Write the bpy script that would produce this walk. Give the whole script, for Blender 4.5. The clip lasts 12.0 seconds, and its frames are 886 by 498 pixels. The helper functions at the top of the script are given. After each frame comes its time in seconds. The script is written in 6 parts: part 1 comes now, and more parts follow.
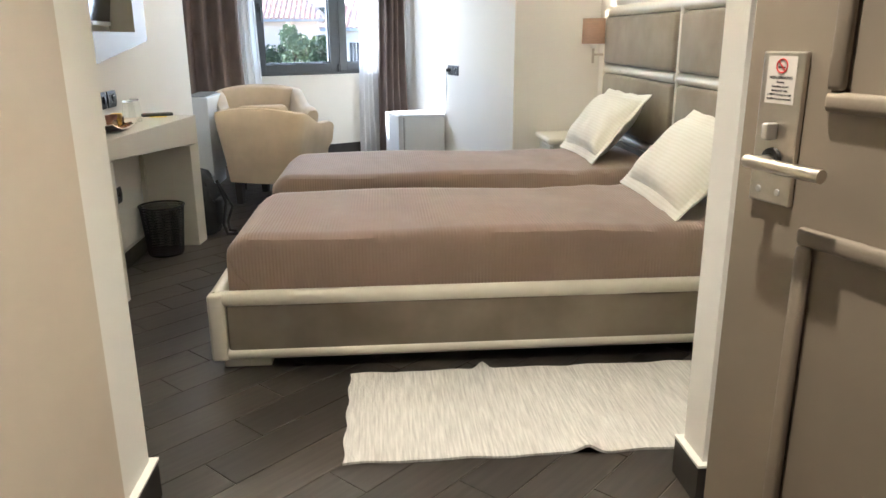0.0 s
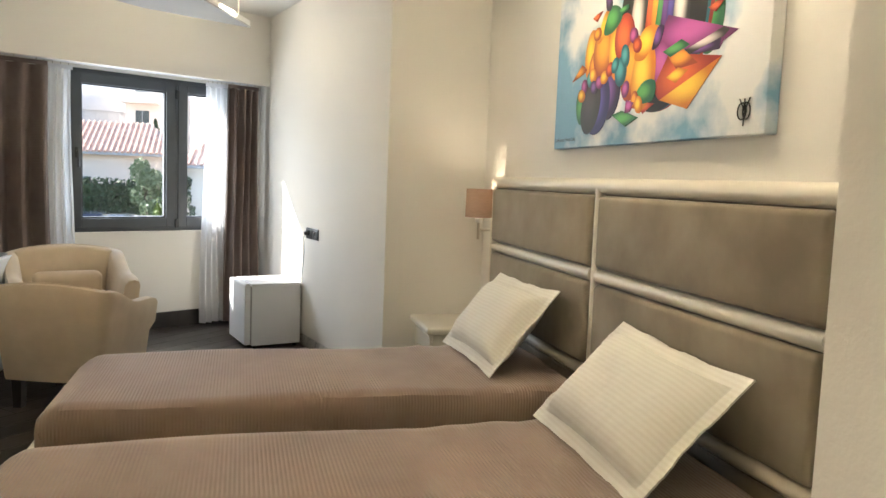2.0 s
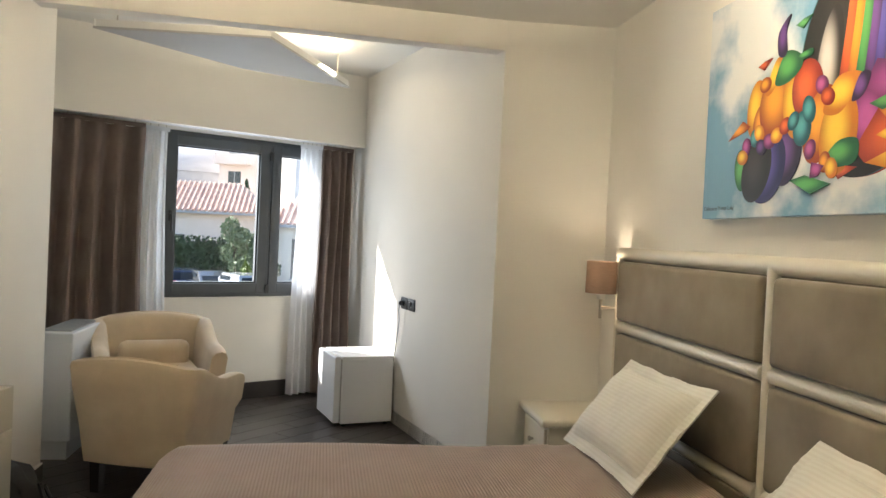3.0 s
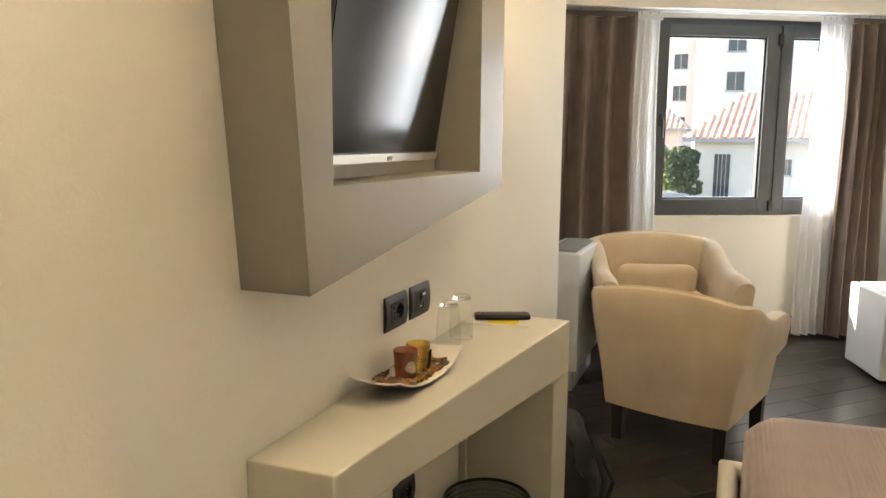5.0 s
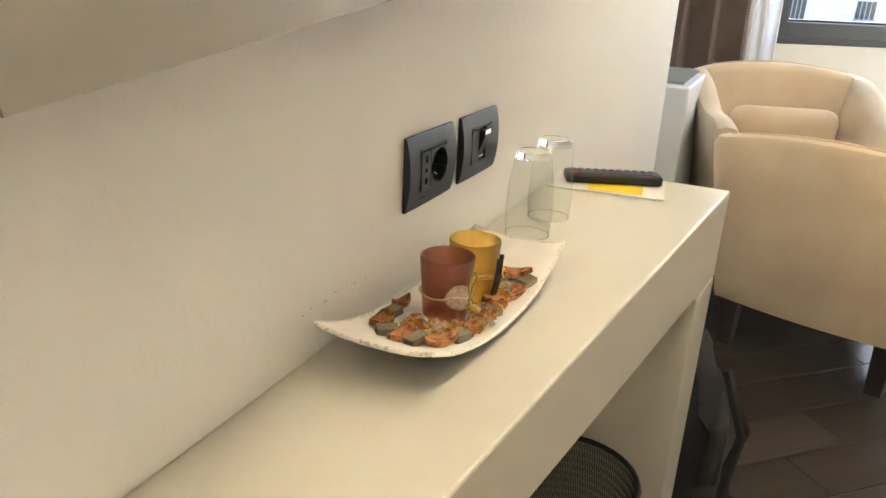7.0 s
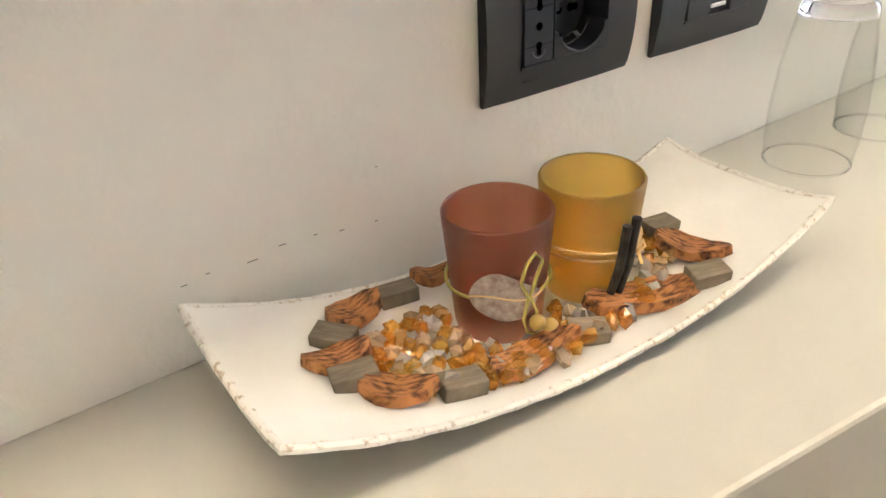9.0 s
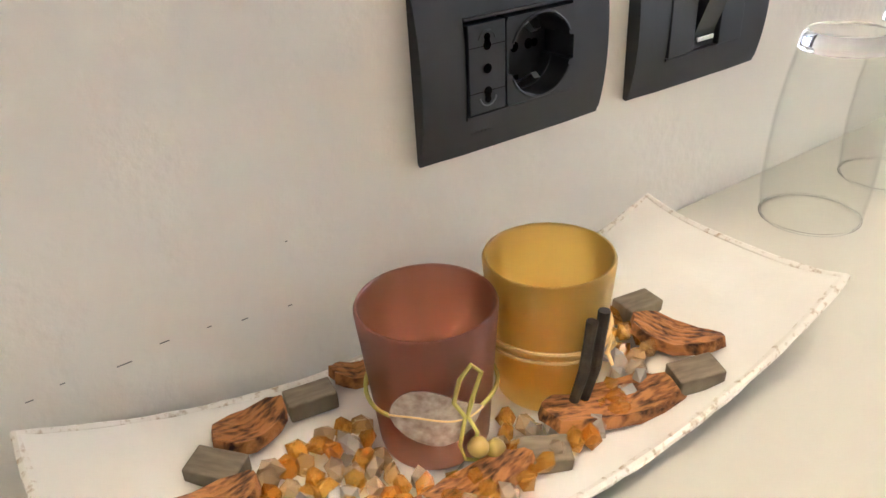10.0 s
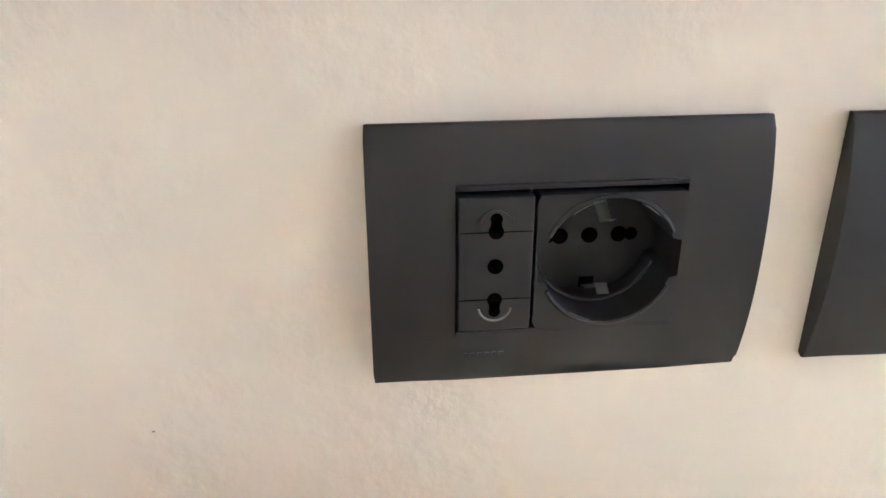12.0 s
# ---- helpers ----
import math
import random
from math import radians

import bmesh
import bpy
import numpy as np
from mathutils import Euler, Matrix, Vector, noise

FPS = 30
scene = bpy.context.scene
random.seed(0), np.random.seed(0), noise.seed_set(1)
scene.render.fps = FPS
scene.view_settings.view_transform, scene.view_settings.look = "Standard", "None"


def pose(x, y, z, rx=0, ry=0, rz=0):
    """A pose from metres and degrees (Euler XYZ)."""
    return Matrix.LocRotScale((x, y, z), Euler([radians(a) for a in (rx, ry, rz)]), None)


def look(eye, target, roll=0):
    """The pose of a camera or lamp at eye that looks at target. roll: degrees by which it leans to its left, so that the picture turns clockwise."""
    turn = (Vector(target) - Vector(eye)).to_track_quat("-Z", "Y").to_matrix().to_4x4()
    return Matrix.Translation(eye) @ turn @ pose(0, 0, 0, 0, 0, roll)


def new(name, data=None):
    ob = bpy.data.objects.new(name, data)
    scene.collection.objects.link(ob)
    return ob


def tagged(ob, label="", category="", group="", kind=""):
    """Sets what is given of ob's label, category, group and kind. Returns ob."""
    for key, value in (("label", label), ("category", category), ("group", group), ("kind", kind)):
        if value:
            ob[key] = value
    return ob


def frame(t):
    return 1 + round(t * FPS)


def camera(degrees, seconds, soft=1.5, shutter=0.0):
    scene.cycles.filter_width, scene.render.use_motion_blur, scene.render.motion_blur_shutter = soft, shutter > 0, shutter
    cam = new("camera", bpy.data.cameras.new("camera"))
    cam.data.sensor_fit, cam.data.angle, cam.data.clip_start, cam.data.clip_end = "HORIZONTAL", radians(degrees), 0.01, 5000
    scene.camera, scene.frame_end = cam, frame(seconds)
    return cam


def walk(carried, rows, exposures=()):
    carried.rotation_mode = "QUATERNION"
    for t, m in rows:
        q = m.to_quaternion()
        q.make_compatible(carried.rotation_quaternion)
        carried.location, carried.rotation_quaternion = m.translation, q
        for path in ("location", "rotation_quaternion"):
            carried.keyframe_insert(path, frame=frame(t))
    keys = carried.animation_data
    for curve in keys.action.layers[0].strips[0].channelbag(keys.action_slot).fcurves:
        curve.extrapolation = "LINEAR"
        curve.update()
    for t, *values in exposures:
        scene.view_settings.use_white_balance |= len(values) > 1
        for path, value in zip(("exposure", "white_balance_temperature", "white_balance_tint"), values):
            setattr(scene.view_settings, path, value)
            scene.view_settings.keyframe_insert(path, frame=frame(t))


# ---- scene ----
cam = camera(62.1, 12.0)
PATH = [
    (0, (-0.194, -0.165, 1.161), (-0.042, 1.75, 0.604), -0.3),
    (0.5, (-0.113, 0.077, 1.198), (0.015, 2.015, 0.723), 0.2),
    (1, (-0.075, 0.318, 1.225), (0.113, 2.259, 0.785), 1.2),
    (1.5, (-0.137, 0.537, 1.24), (0.256, 2.464, 0.878), 1.8),
    (2, (-0.091, 0.824, 1.306), (0.438, 2.743, 1.12), 2.2),
    (2.5, (-0.072, 1.057, 1.366), (0.466, 2.983, 1.332), 2.5),
    (3, (-0.165, 1.291, 1.352), (0.152, 3.265, 1.317), 2.7),
    (3.5, (-0.432, 1.428, 1.292), (-0.517, 3.422, 1.16), 2.3),
    (3.7, (-0.489, 1.528, 1.28), (-0.761, 3.502, 1.105), 2.1),
    (5.3, (-0.902, 2.179, 1.237), (-1.641, 4.006, 0.896), 0.3),
    (5.5, (-0.948, 2.282, 1.2), (-1.691, 4.095, 0.797), 0.2),
    (6, (-1.048, 2.5, 1.133), (-1.786, 4.28, 0.598), 0.1),
    (6.5, (-1.117, 2.672, 1.088), (-1.854, 4.427, 0.474), 0.7),
    (7, (-1.208, 2.851, 1.069), (-1.97, 4.559, 0.36), 2.8),
    (7.5, (-1.206, 2.99, 1.029), (-2.25, 4.51, 0.255), -0.1),
    (9.3, (-1.256, 3.298, 0.954), (-2.687, 4.224, -0.092), -3.3),
    (9.5, (-1.274, 3.309, 0.943), (-2.703, 4.277, -0.067), -3.5),
    (10, (-1.282, 3.343, 0.959), (-2.725, 4.32, -0.021), -3.4),
    (10.5, (-1.299, 3.383, 0.981), (-2.774, 4.378, 0.067), -2.8),
    (11, (-1.336, 3.428, 0.975), (-2.904, 4.323, 0.114), -1.4),
    (11.5, (-1.357, 3.474, 0.963), (-3.102, 3.996, 0.136), -0.7),
    (12, (-1.356, 3.517, 0.952), (-3.184, 3.704, 0.164), -0.2),
]
walk(cam, [(t, look(eye, target, roll)) for t, eye, target, roll in PATH],
     [(0, 2.52, 5550, 10), (1.0, 2.48, 5850, 10), (1.5, 2.37, 6250, 10), (2.5, 1.61, 6350, 10), (3.7, 1.87, 6550, 10), (5.3, 2.29, 7250, 12), (6.5, 2.72, 6650, 11), (7.5, 2.84, 6050, 12), (9.5, 2.94, 5650, 15), (11, 3.02, 5550, 16), (12, 3.32, 5550, 16)])

# ---- world, sun, lamps ----
SUN_DIR = Vector((0.82, -0.25, -0.54)).normalized()   # the way the sunlight travels
world = bpy.data.worlds.new("World")
scene.world = world
world.use_nodes = True
wn = world.node_tree
sky = wn.nodes.new("ShaderNodeTexSky")
sky.sky_type = 'NISHITA'
sky.sun_disc = False
sky.sun_elevation = math.asin(-SUN_DIR.z)
sky.sun_rotation = math.atan2(-SUN_DIR.x, -SUN_DIR.y)
wn.links.new(sky.outputs[0], wn.nodes["Background"].inputs[0])
wn.nodes["Background"].inputs[1].default_value = 0.15
sun = bpy.data.lights.new("sun", 'SUN')
sun.energy, sun.angle, sun.color = 5.0, radians(0.5), (1.0, 0.95, 0.86)
sun_ob = new("sun", sun)
sun_ob.matrix_world = look((0, 0, 10), Vector((0, 0, 10)) + SUN_DIR)
WARM = (1.0, 0.84, 0.62)


def area_lamp(name, m, sx, sy, watts, colour, spread=180):
    la = bpy.data.lights.new(name, 'AREA')
    la.shape, la.size, la.size_y, la.energy, la.color = 'RECTANGLE', sx, sy, watts, colour
    la.spread = radians(spread)
    o = new(name, la)
    o.matrix_world = m
    return o


def point_lamp(name, at, watts, colour, radius=0.03):
    la = bpy.data.lights.new(name, 'POINT')
    la.energy, la.color, la.shadow_soft_size = watts, colour, radius
    o = new(name, la)
    o.location = at
    return o


# ---- materials ----
def material(name, base=(0.8, 0.8, 0.8), rough=0.5, metal=0.0, spec=0.5):
    m = bpy.data.materials.new(name)
    m.use_nodes = True
    b = m.node_tree.nodes["Principled BSDF"]
    b.inputs["Base Color"].default_value = (*base, 1)
    b.inputs["Roughness"].default_value = rough
    b.inputs["Metallic"].default_value = metal
    b.inputs["Specular IOR Level"].default_value = spec
    return m


def node(m, kind, **inputs):
    n = m.node_tree.nodes.new(kind)
    for k, v in inputs.items():
        n.inputs[k.replace("_", " ")].default_value = v
    return n


def link(m, a, b):
    m.node_tree.links.new(a, b)


def bsdf(m):
    return m.node_tree.nodes["Principled BSDF"]


def coords(m, scale=(1, 1, 1), kind="Object", rot=(0, 0, 0)):
    tc = m.node_tree.nodes.new("ShaderNodeTexCoord")
    mp = m.node_tree.nodes.new("ShaderNodeMapping")
    mp.inputs["Scale"].default_value = scale
    mp.inputs["Rotation"].default_value = rot
    link(m, tc.outputs[kind], mp.inputs[0])
    return mp.outputs[0]


def noisy(m, c1, c2, scale=3.0, detail=5.0, lo=0.3, hi=0.7, vec=None):
    """Two colours mixed by noise into the base colour. Returns the mix's output."""
    nz = node(m, "ShaderNodeTexNoise", Scale=scale, Detail=detail)
    link(m, vec if vec else coords(m), nz.inputs["Vector"])
    r = m.node_tree.nodes.new("ShaderNodeValToRGB")
    r.color_ramp.elements[0].position, r.color_ramp.elements[0].color = lo, (*c1, 1)
    r.color_ramp.elements[1].position, r.color_ramp.elements[1].color = hi, (*c2, 1)
    link(m, nz.outputs[0], r.inputs[0])
    link(m, r.outputs[0], bsdf(m).inputs["Base Color"])
    return r.outputs[0]


def bumpy(m, scale=60.0, strength=0.1, dist=0.002, detail=4.0, vec=None, kind="ShaderNodeTexNoise"):
    nz = node(m, kind, Scale=scale)
    if kind == "ShaderNodeTexNoise":
        nz.inputs["Detail"].default_value = detail
    link(m, vec if vec else coords(m), nz.inputs["Vector"])
    bp = node(m, "ShaderNodeBump", Strength=strength, Distance=dist)
    link(m, nz.outputs[0], bp.inputs["Height"])
    link(m, bp.outputs[0], bsdf(m).inputs["Normal"])
    return bp


def cloth(m, weave=900, strength=0.25):
    bumpy(m, weave, strength, 0.001)
    bsdf(m).inputs["Sheen Weight"].default_value = 0.3
    bsdf(m).inputs["Sheen Roughness"].default_value = 0.4


M_WALL = material("wall_paint", rough=0.75, spec=0.25)
noisy(M_WALL, (0.80, 0.775, 0.72), (0.83, 0.805, 0.75), 1.5)
bumpy(M_WALL, 120, 0.19, 0.004, 5)
M_CEIL = material("ceiling_paint", rough=0.85, spec=0.2)
noisy(M_CEIL, (0.82, 0.81, 0.78), (0.85, 0.84, 0.81), 2)
M_PANELGREY = material("panel_grey", (0.48, 0.46, 0.43), 0.7)
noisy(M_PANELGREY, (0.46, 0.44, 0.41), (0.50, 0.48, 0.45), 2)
M_LACQ = material("lacquer_cream", rough=0.32, spec=0.45)
noisy(M_LACQ, (0.575, 0.54, 0.46), (0.605, 0.57, 0.485), 2.0)
bumpy(M_LACQ, 25, 0.03, 0.002)
M_TVBOX = material("tv_box_paint", rough=0.34, spec=0.5)
noisy(M_TVBOX, (0.265, 0.243, 0.21), (0.295, 0.272, 0.237), 2.0)
M_FRAME = material("champagne_lacquer", rough=0.42, spec=0.45, metal=0.1)
noisy(M_FRAME, (0.70, 0.65, 0.55), (0.75, 0.70, 0.60), 3.0)
M_VELVET = material("taupe_velvet", rough=0.8, spec=0.2)
noisy(M_VELVET, (0.20, 0.165, 0.118), (0.31, 0.265, 0.20), 3.2, 4, 0.35, 0.68)
cloth(M_VELVET, 700, 0.15)
M_SUEDE = material("cream_suede", rough=0.85, spec=0.2)
noisy(M_SUEDE, (0.58, 0.47, 0.34), (0.70, 0.58, 0.43), 5.0, 4)
cloth(M_SUEDE, 700, 0.2)
M_LEG = material("dark_leg", (0.035, 0.028, 0.024), 0.4)
bumpy(M_LEG, 60, 0.1, 0.001)

M_SPREAD = material("brown_bedspread", rough=0.72, spec=0.3)
noisy(M_SPREAD, (0.285, 0.205, 0.160), (0.33, 0.24, 0.188), 4.0)
wv = node(M_SPREAD, "ShaderNodeTexWave", Scale=26.0, Distortion=0.25)
wv.inputs["Detail Scale"].default_value = 0.6
wv.bands_direction = 'X'
link(M_SPREAD, coords(M_SPREAD), wv.inputs["Vector"])
wr = node(M_SPREAD, "ShaderNodeTexNoise", Scale=2.2, Detail=3.0)
link(M_SPREAD, coords(M_SPREAD, (2.2, 0.8, 1), rot=(0, 0, 0.35)), wr.inputs["Vector"])
b1 = node(M_SPREAD, "ShaderNodeBump", Strength=0.38, Distance=0.004)
b2 = node(M_SPREAD, "ShaderNodeBump", Strength=0.5, Distance=0.03)
link(M_SPREAD, wv.outputs["Fac"], b1.inputs["Height"])
link(M_SPREAD, wr.outputs[0], b2.inputs["Height"])
link(M_SPREAD, b2.outputs[0], b1.inputs["Normal"])
link(M_SPREAD, b1.outputs[0], bsdf(M_SPREAD).inputs["Normal"])
bsdf(M_SPREAD).inputs["Sheen Weight"].default_value = 0.35

M_PILLOW = material("white_pillow", rough=0.8, spec=0.2)
pw = node(M_PILLOW, "ShaderNodeTexWave", Scale=19.0, Distortion=0.1)
pw.bands_direction = 'Y'
link(M_PILLOW, coords(M_PILLOW), pw.inputs["Vector"])
pr = M_PILLOW.node_tree.nodes.new("ShaderNodeValToRGB")
pr.color_ramp.elements[0].color, pr.color_ramp.elements[1].color = (0.83, 0.80, 0.72, 1), (0.87, 0.845, 0.77, 1)
pr.color_ramp.elements[0].position, pr.color_ramp.elements[1].position = 0.35, 0.6
link(M_PILLOW, pw.outputs["Fac"], pr.inputs[0])
link(M_PILLOW, pr.outputs[0], bsdf(M_PILLOW).inputs["Base Color"])
bumpy(M_PILLOW, 9, 0.35, 0.02, 3)

M_CURTAIN = material("brown_curtain", rough=0.75, spec=0.25)
noisy(M_CURTAIN, (0.155, 0.115, 0.098), (0.195, 0.15, 0.13), 6)
cw = node(M_CURTAIN, "ShaderNodeTexWave", Scale=28.0, Distortion=0.2)
cw.bands_direction = 'Z'
link(M_CURTAIN, coords(M_CURTAIN), cw.inputs["Vector"])
cb = node(M_CURTAIN, "ShaderNodeBump", Strength=0.4, Distance=0.003)
link(M_CURTAIN, cw.outputs["Fac"], cb.inputs["Height"])
link(M_CURTAIN, cb.outputs[0], bsdf(M_CURTAIN).inputs["Normal"])

M_SHEER = bpy.data.materials.new("sheer_curtain")
M_SHEER.use_nodes = True
sn = M_SHEER.node_tree
sn.nodes.remove(sn.nodes["Principled BSDF"])
sd, st, sx, sm, sm2 = [sn.nodes.new(k) for k in ("ShaderNodeBsdfDiffuse", "ShaderNodeBsdfTranslucent", "ShaderNodeBsdfTransparent", "ShaderNodeMixShader", "ShaderNodeMixShader")]
sd.inputs[0].default_value = (0.85, 0.85, 0.86, 1)
st.inputs[0].default_value = (0.85, 0.85, 0.86, 1)
sm.inputs[0].default_value, sm2.inputs[0].default_value = 0.5, 0.12
sn.links.new(sd.outputs[0], sm.inputs[1])
sn.links.new(st.outputs[0], sm.inputs[2])
sn.links.new(sm.outputs[0], sm2.inputs[1])
sn.links.new(sx.outputs[0], sm2.inputs[2])
sn.links.new(sm2.outputs[0], sn.nodes["Material Output"].inputs[0])

M_PLANK = material("dark_wood_tile", rough=0.3, spec=0.5)
oi = M_PLANK.node_tree.nodes.new("ShaderNodeObjectInfo")
pv = coords(M_PLANK, (2.0, 26.0, 1))
pn = node(M_PLANK, "ShaderNodeTexNoise", Scale=2.0, Detail=8.0)
link(M_PLANK, pv, pn.inputs["Vector"])
prm = M_PLANK.node_tree.nodes.new("ShaderNodeValToRGB")
prm.color_ramp.elements[0].position, prm.color_ramp.elements[1].position = 0.25, 0.8
prm.color_ramp.elements[0].color, prm.color_ramp.elements[1].color = (0.028, 0.022, 0.018, 1), (0.062, 0.051, 0.043, 1)
link(M_PLANK, pn.outputs[0], prm.inputs[0])
hs = node(M_PLANK, "ShaderNodeHueSaturation")
mr = node(M_PLANK, "ShaderNodeMapRange", To_Min=0.75, To_Max=1.3)
link(M_PLANK, oi.outputs["Random"], mr.inputs["Value"])
link(M_PLANK, mr.outputs[0], hs.inputs["Value"])
link(M_PLANK, prm.outputs[0], hs.inputs["Color"])
link(M_PLANK, hs.outputs[0], bsdf(M_PLANK).inputs["Base Color"])
pb = node(M_PLANK, "ShaderNodeBump", Strength=0.12, Distance=0.002)
link(M_PLANK, pn.outputs[0], pb.inputs["Height"])
link(M_PLANK, pb.outputs[0], bsdf(M_PLANK).inputs["Normal"])
M_GROUT = material("floor_joint", (0.22, 0.195, 0.165), 0.8)
bumpy(M_GROUT, 200, 0.2, 0.001)
M_BASE = material("dark_baseboard", rough=0.4)
noisy(M_BASE, (0.026, 0.021, 0.018), (0.045, 0.037, 0.031), 8)

M_DOOR = material("taupe_door", rough=0.5, spec=0.4)
noisy(M_DOOR, (0.25, 0.205, 0.155), (0.275, 0.228, 0.172), 3)
M_CLOSET = material("closet_panel", rough=0.5, spec=0.4)
noisy(M_CLOSET, (0.56, 0.48, 0.38), (0.60, 0.515, 0.41), 2)
M_STEEL = material("brushed_nickel", (0.55, 0.51, 0.45), 0.35, 1.0)
bumpy(M_STEEL, 120, 0.08, 0.0006, vec=coords(M_STEEL, (1, 1, 12)))
M_ANTH = material("anthracite_aluminium", rough=0.45, spec=0.5)
noisy(M_ANTH, (0.055, 0.062, 0.070), (0.068, 0.076, 0.085), 6)
M_BLACKP = material("charcoal_plastic", rough=0.48, spec=0.45)
noisy(M_BLACKP, (0.017, 0.018, 0.020), (0.021, 0.022, 0.025), 14)
bumpy(M_BLACKP, 1800, 0.12, 0.0003)
# matt black laid on the surface as the shade inside openings and seams
M_BLACK = material("gap_shade", (0.002, 0.002, 0.002), 1.0, spec=0.0)
M_BLACKM = material("black_wire", (0.012, 0.011, 0.010), 0.45)
bumpy(M_BLACKM, 90, 0.05, 0.0005)
M_SCREEN = material("tv_screen", (0.008, 0.009, 0.011), 0.12, spec=0.6)
M_TVRIM = material("tv_rim", (0.03, 0.03, 0.033), 0.3)
M_CHROME = material("chrome", (0.78, 0.77, 0.75), 0.28, 1.0)
M_WHITEG = material("white_enamel", rough=0.35, spec=0.5)
noisy(M_WHITEG, (0.72, 0.74, 0.77), (0.75, 0.77, 0.80), 2)
M_GASKET = material("grey_gasket", (0.35, 0.36, 0.38), 0.6)
M_VENT = material("vent_grille", (0.30, 0.31, 0.32), 0.5)
M_RUG = material("woven_rag_rug", rough=0.95, spec=0.1)
noisy(M_RUG, (0.46, 0.445, 0.42), (0.68, 0.66, 0.62), 4.0, 6, 0.3, 0.65, vec=coords(M_RUG, (38, 2.0, 1)))
bumpy(M_RUG, 90, 0.9, 0.006, 3, vec=coords(M_RUG, (1.0, 0.35, 1)))
M_SHADE = material("taupe_lampshade", (0.42, 0.30, 0.24), 0.85)
noisy(M_SHADE, (0.30, 0.225, 0.18), (0.38, 0.29, 0.235), 30, vec=coords(M_SHADE, (1, 1, 14)))
bsdf(M_SHADE).inputs["Subsurface Weight"].default_value = 0.0
sh_t = M_SHADE.node_tree.nodes.new("ShaderNodeBsdfTranslucent")
sh_t.inputs[0].default_value = (0.34, 0.26, 0.205, 1)
sh_m = M_SHADE.node_tree.nodes.new("ShaderNodeMixShader")
sh_m.inputs[0].default_value = 0.32
link(M_SHADE, bsdf(M_SHADE).outputs[0], sh_m.inputs[1])
link(M_SHADE, sh_t.outputs[0], sh_m.inputs[2])
link(M_SHADE, sh_m.outputs[0], M_SHADE.node_tree.nodes["Material Output"].inputs[0])


def emitter(name, colour, strength):
    m = material(name, (0.8, 0.8, 0.8))
    bsdf(m).inputs["Emission Color"].default_value = (*colour, 1)
    bsdf(m).inputs["Emission Strength"].default_value = strength
    return m


M_BULB = emitter("lamp_bulb", WARM, 3)
M_COVE = emitter("cove_strip", (1.0, 0.9, 0.72), 6)
M_SPOT = emitter("spot_lens", WARM, 20)


def glass(name, colour=(1, 1, 1), rough=0.0, ior=1.45):
    m = material(name, colour, rough)
    bsdf(m).inputs["Transmission Weight"].default_value = 1.0
    bsdf(m).inputs["IOR"].default_value = ior
    return m


M_TUMBLER = glass("clear_tumbler", (1.0, 1.0, 1.0), 0.0, 1.36)
M_THIN = bpy.data.materials.new("thin_clear_glass")
M_THIN.use_nodes = True
tn = M_THIN.node_tree
tn.nodes.remove(tn.nodes["Principled BSDF"])
tt, tg, tm, tf = [tn.nodes.new(k) for k in ("ShaderNodeBsdfTransparent", "ShaderNodeBsdfGlossy", "ShaderNodeMixShader", "ShaderNodeLayerWeight")]
tg.inputs["Roughness"].default_value = 0.01
tt.inputs[0].default_value = (0.985, 0.99, 0.985, 1)
tp = tn.nodes.new("ShaderNodeMapRange")
tp.inputs["From Min"].default_value, tp.inputs["To Min"].default_value, tp.inputs["To Max"].default_value = 0.55, 0.02, 0.22
tn.links.new(tf.outputs["Facing"], tp.inputs["Value"])
tn.links.new(tp.outputs[0], tm.inputs[0])
tn.links.new(tt.outputs[0], tm.inputs[1])
tn.links.new(tg.outputs[0], tm.inputs[2])
tn.links.new(tm.outputs[0], tn.nodes["Material Output"].inputs[0])
M_PANE = bpy.data.materials.new("window_glass")
M_PANE.use_nodes = True
gn = M_PANE.node_tree
gn.nodes.remove(gn.nodes["Principled BSDF"])
gt, gg, gm = gn.nodes.new("ShaderNodeBsdfTransparent"), gn.nodes.new("ShaderNodeBsdfGlossy"), gn.nodes.new("ShaderNodeMixShader")
gg.inputs["Roughness"].default_value = 0.02
gm.inputs[0].default_value = 0.04
gn.links.new(gt.outputs[0], gm.inputs[1])
gn.links.new(gg.outputs[0], gm.inputs[2])
gn.links.new(gm.outputs[0], gn.nodes["Material Output"].inputs[0])


# ---- builders ----
def part(name, bm, mat, parent=None, label="", smooth=False):
    me = bpy.data.meshes.new(name)
    bmesh.ops.recalc_face_normals(bm, faces=bm.faces)
    bm.to_mesh(me)
    bm.free()
    me.materials.append(mat)
    if smooth:
        for p in me.polygons:
            p.use_smooth = True
        me.set_sharp_from_angle(angle=radians(40))
    o = new(name, me)
    if parent is not None:
        o.parent = parent
    if label:
        o["label"] = label
    return o


def thing(name, label, category, m=None, group="", kind=""):
    o = new(name)
    o.empty_display_size = 0.1
    if m is not None:
        o.matrix_world = m
    return tagged(o, label, category, group, kind)


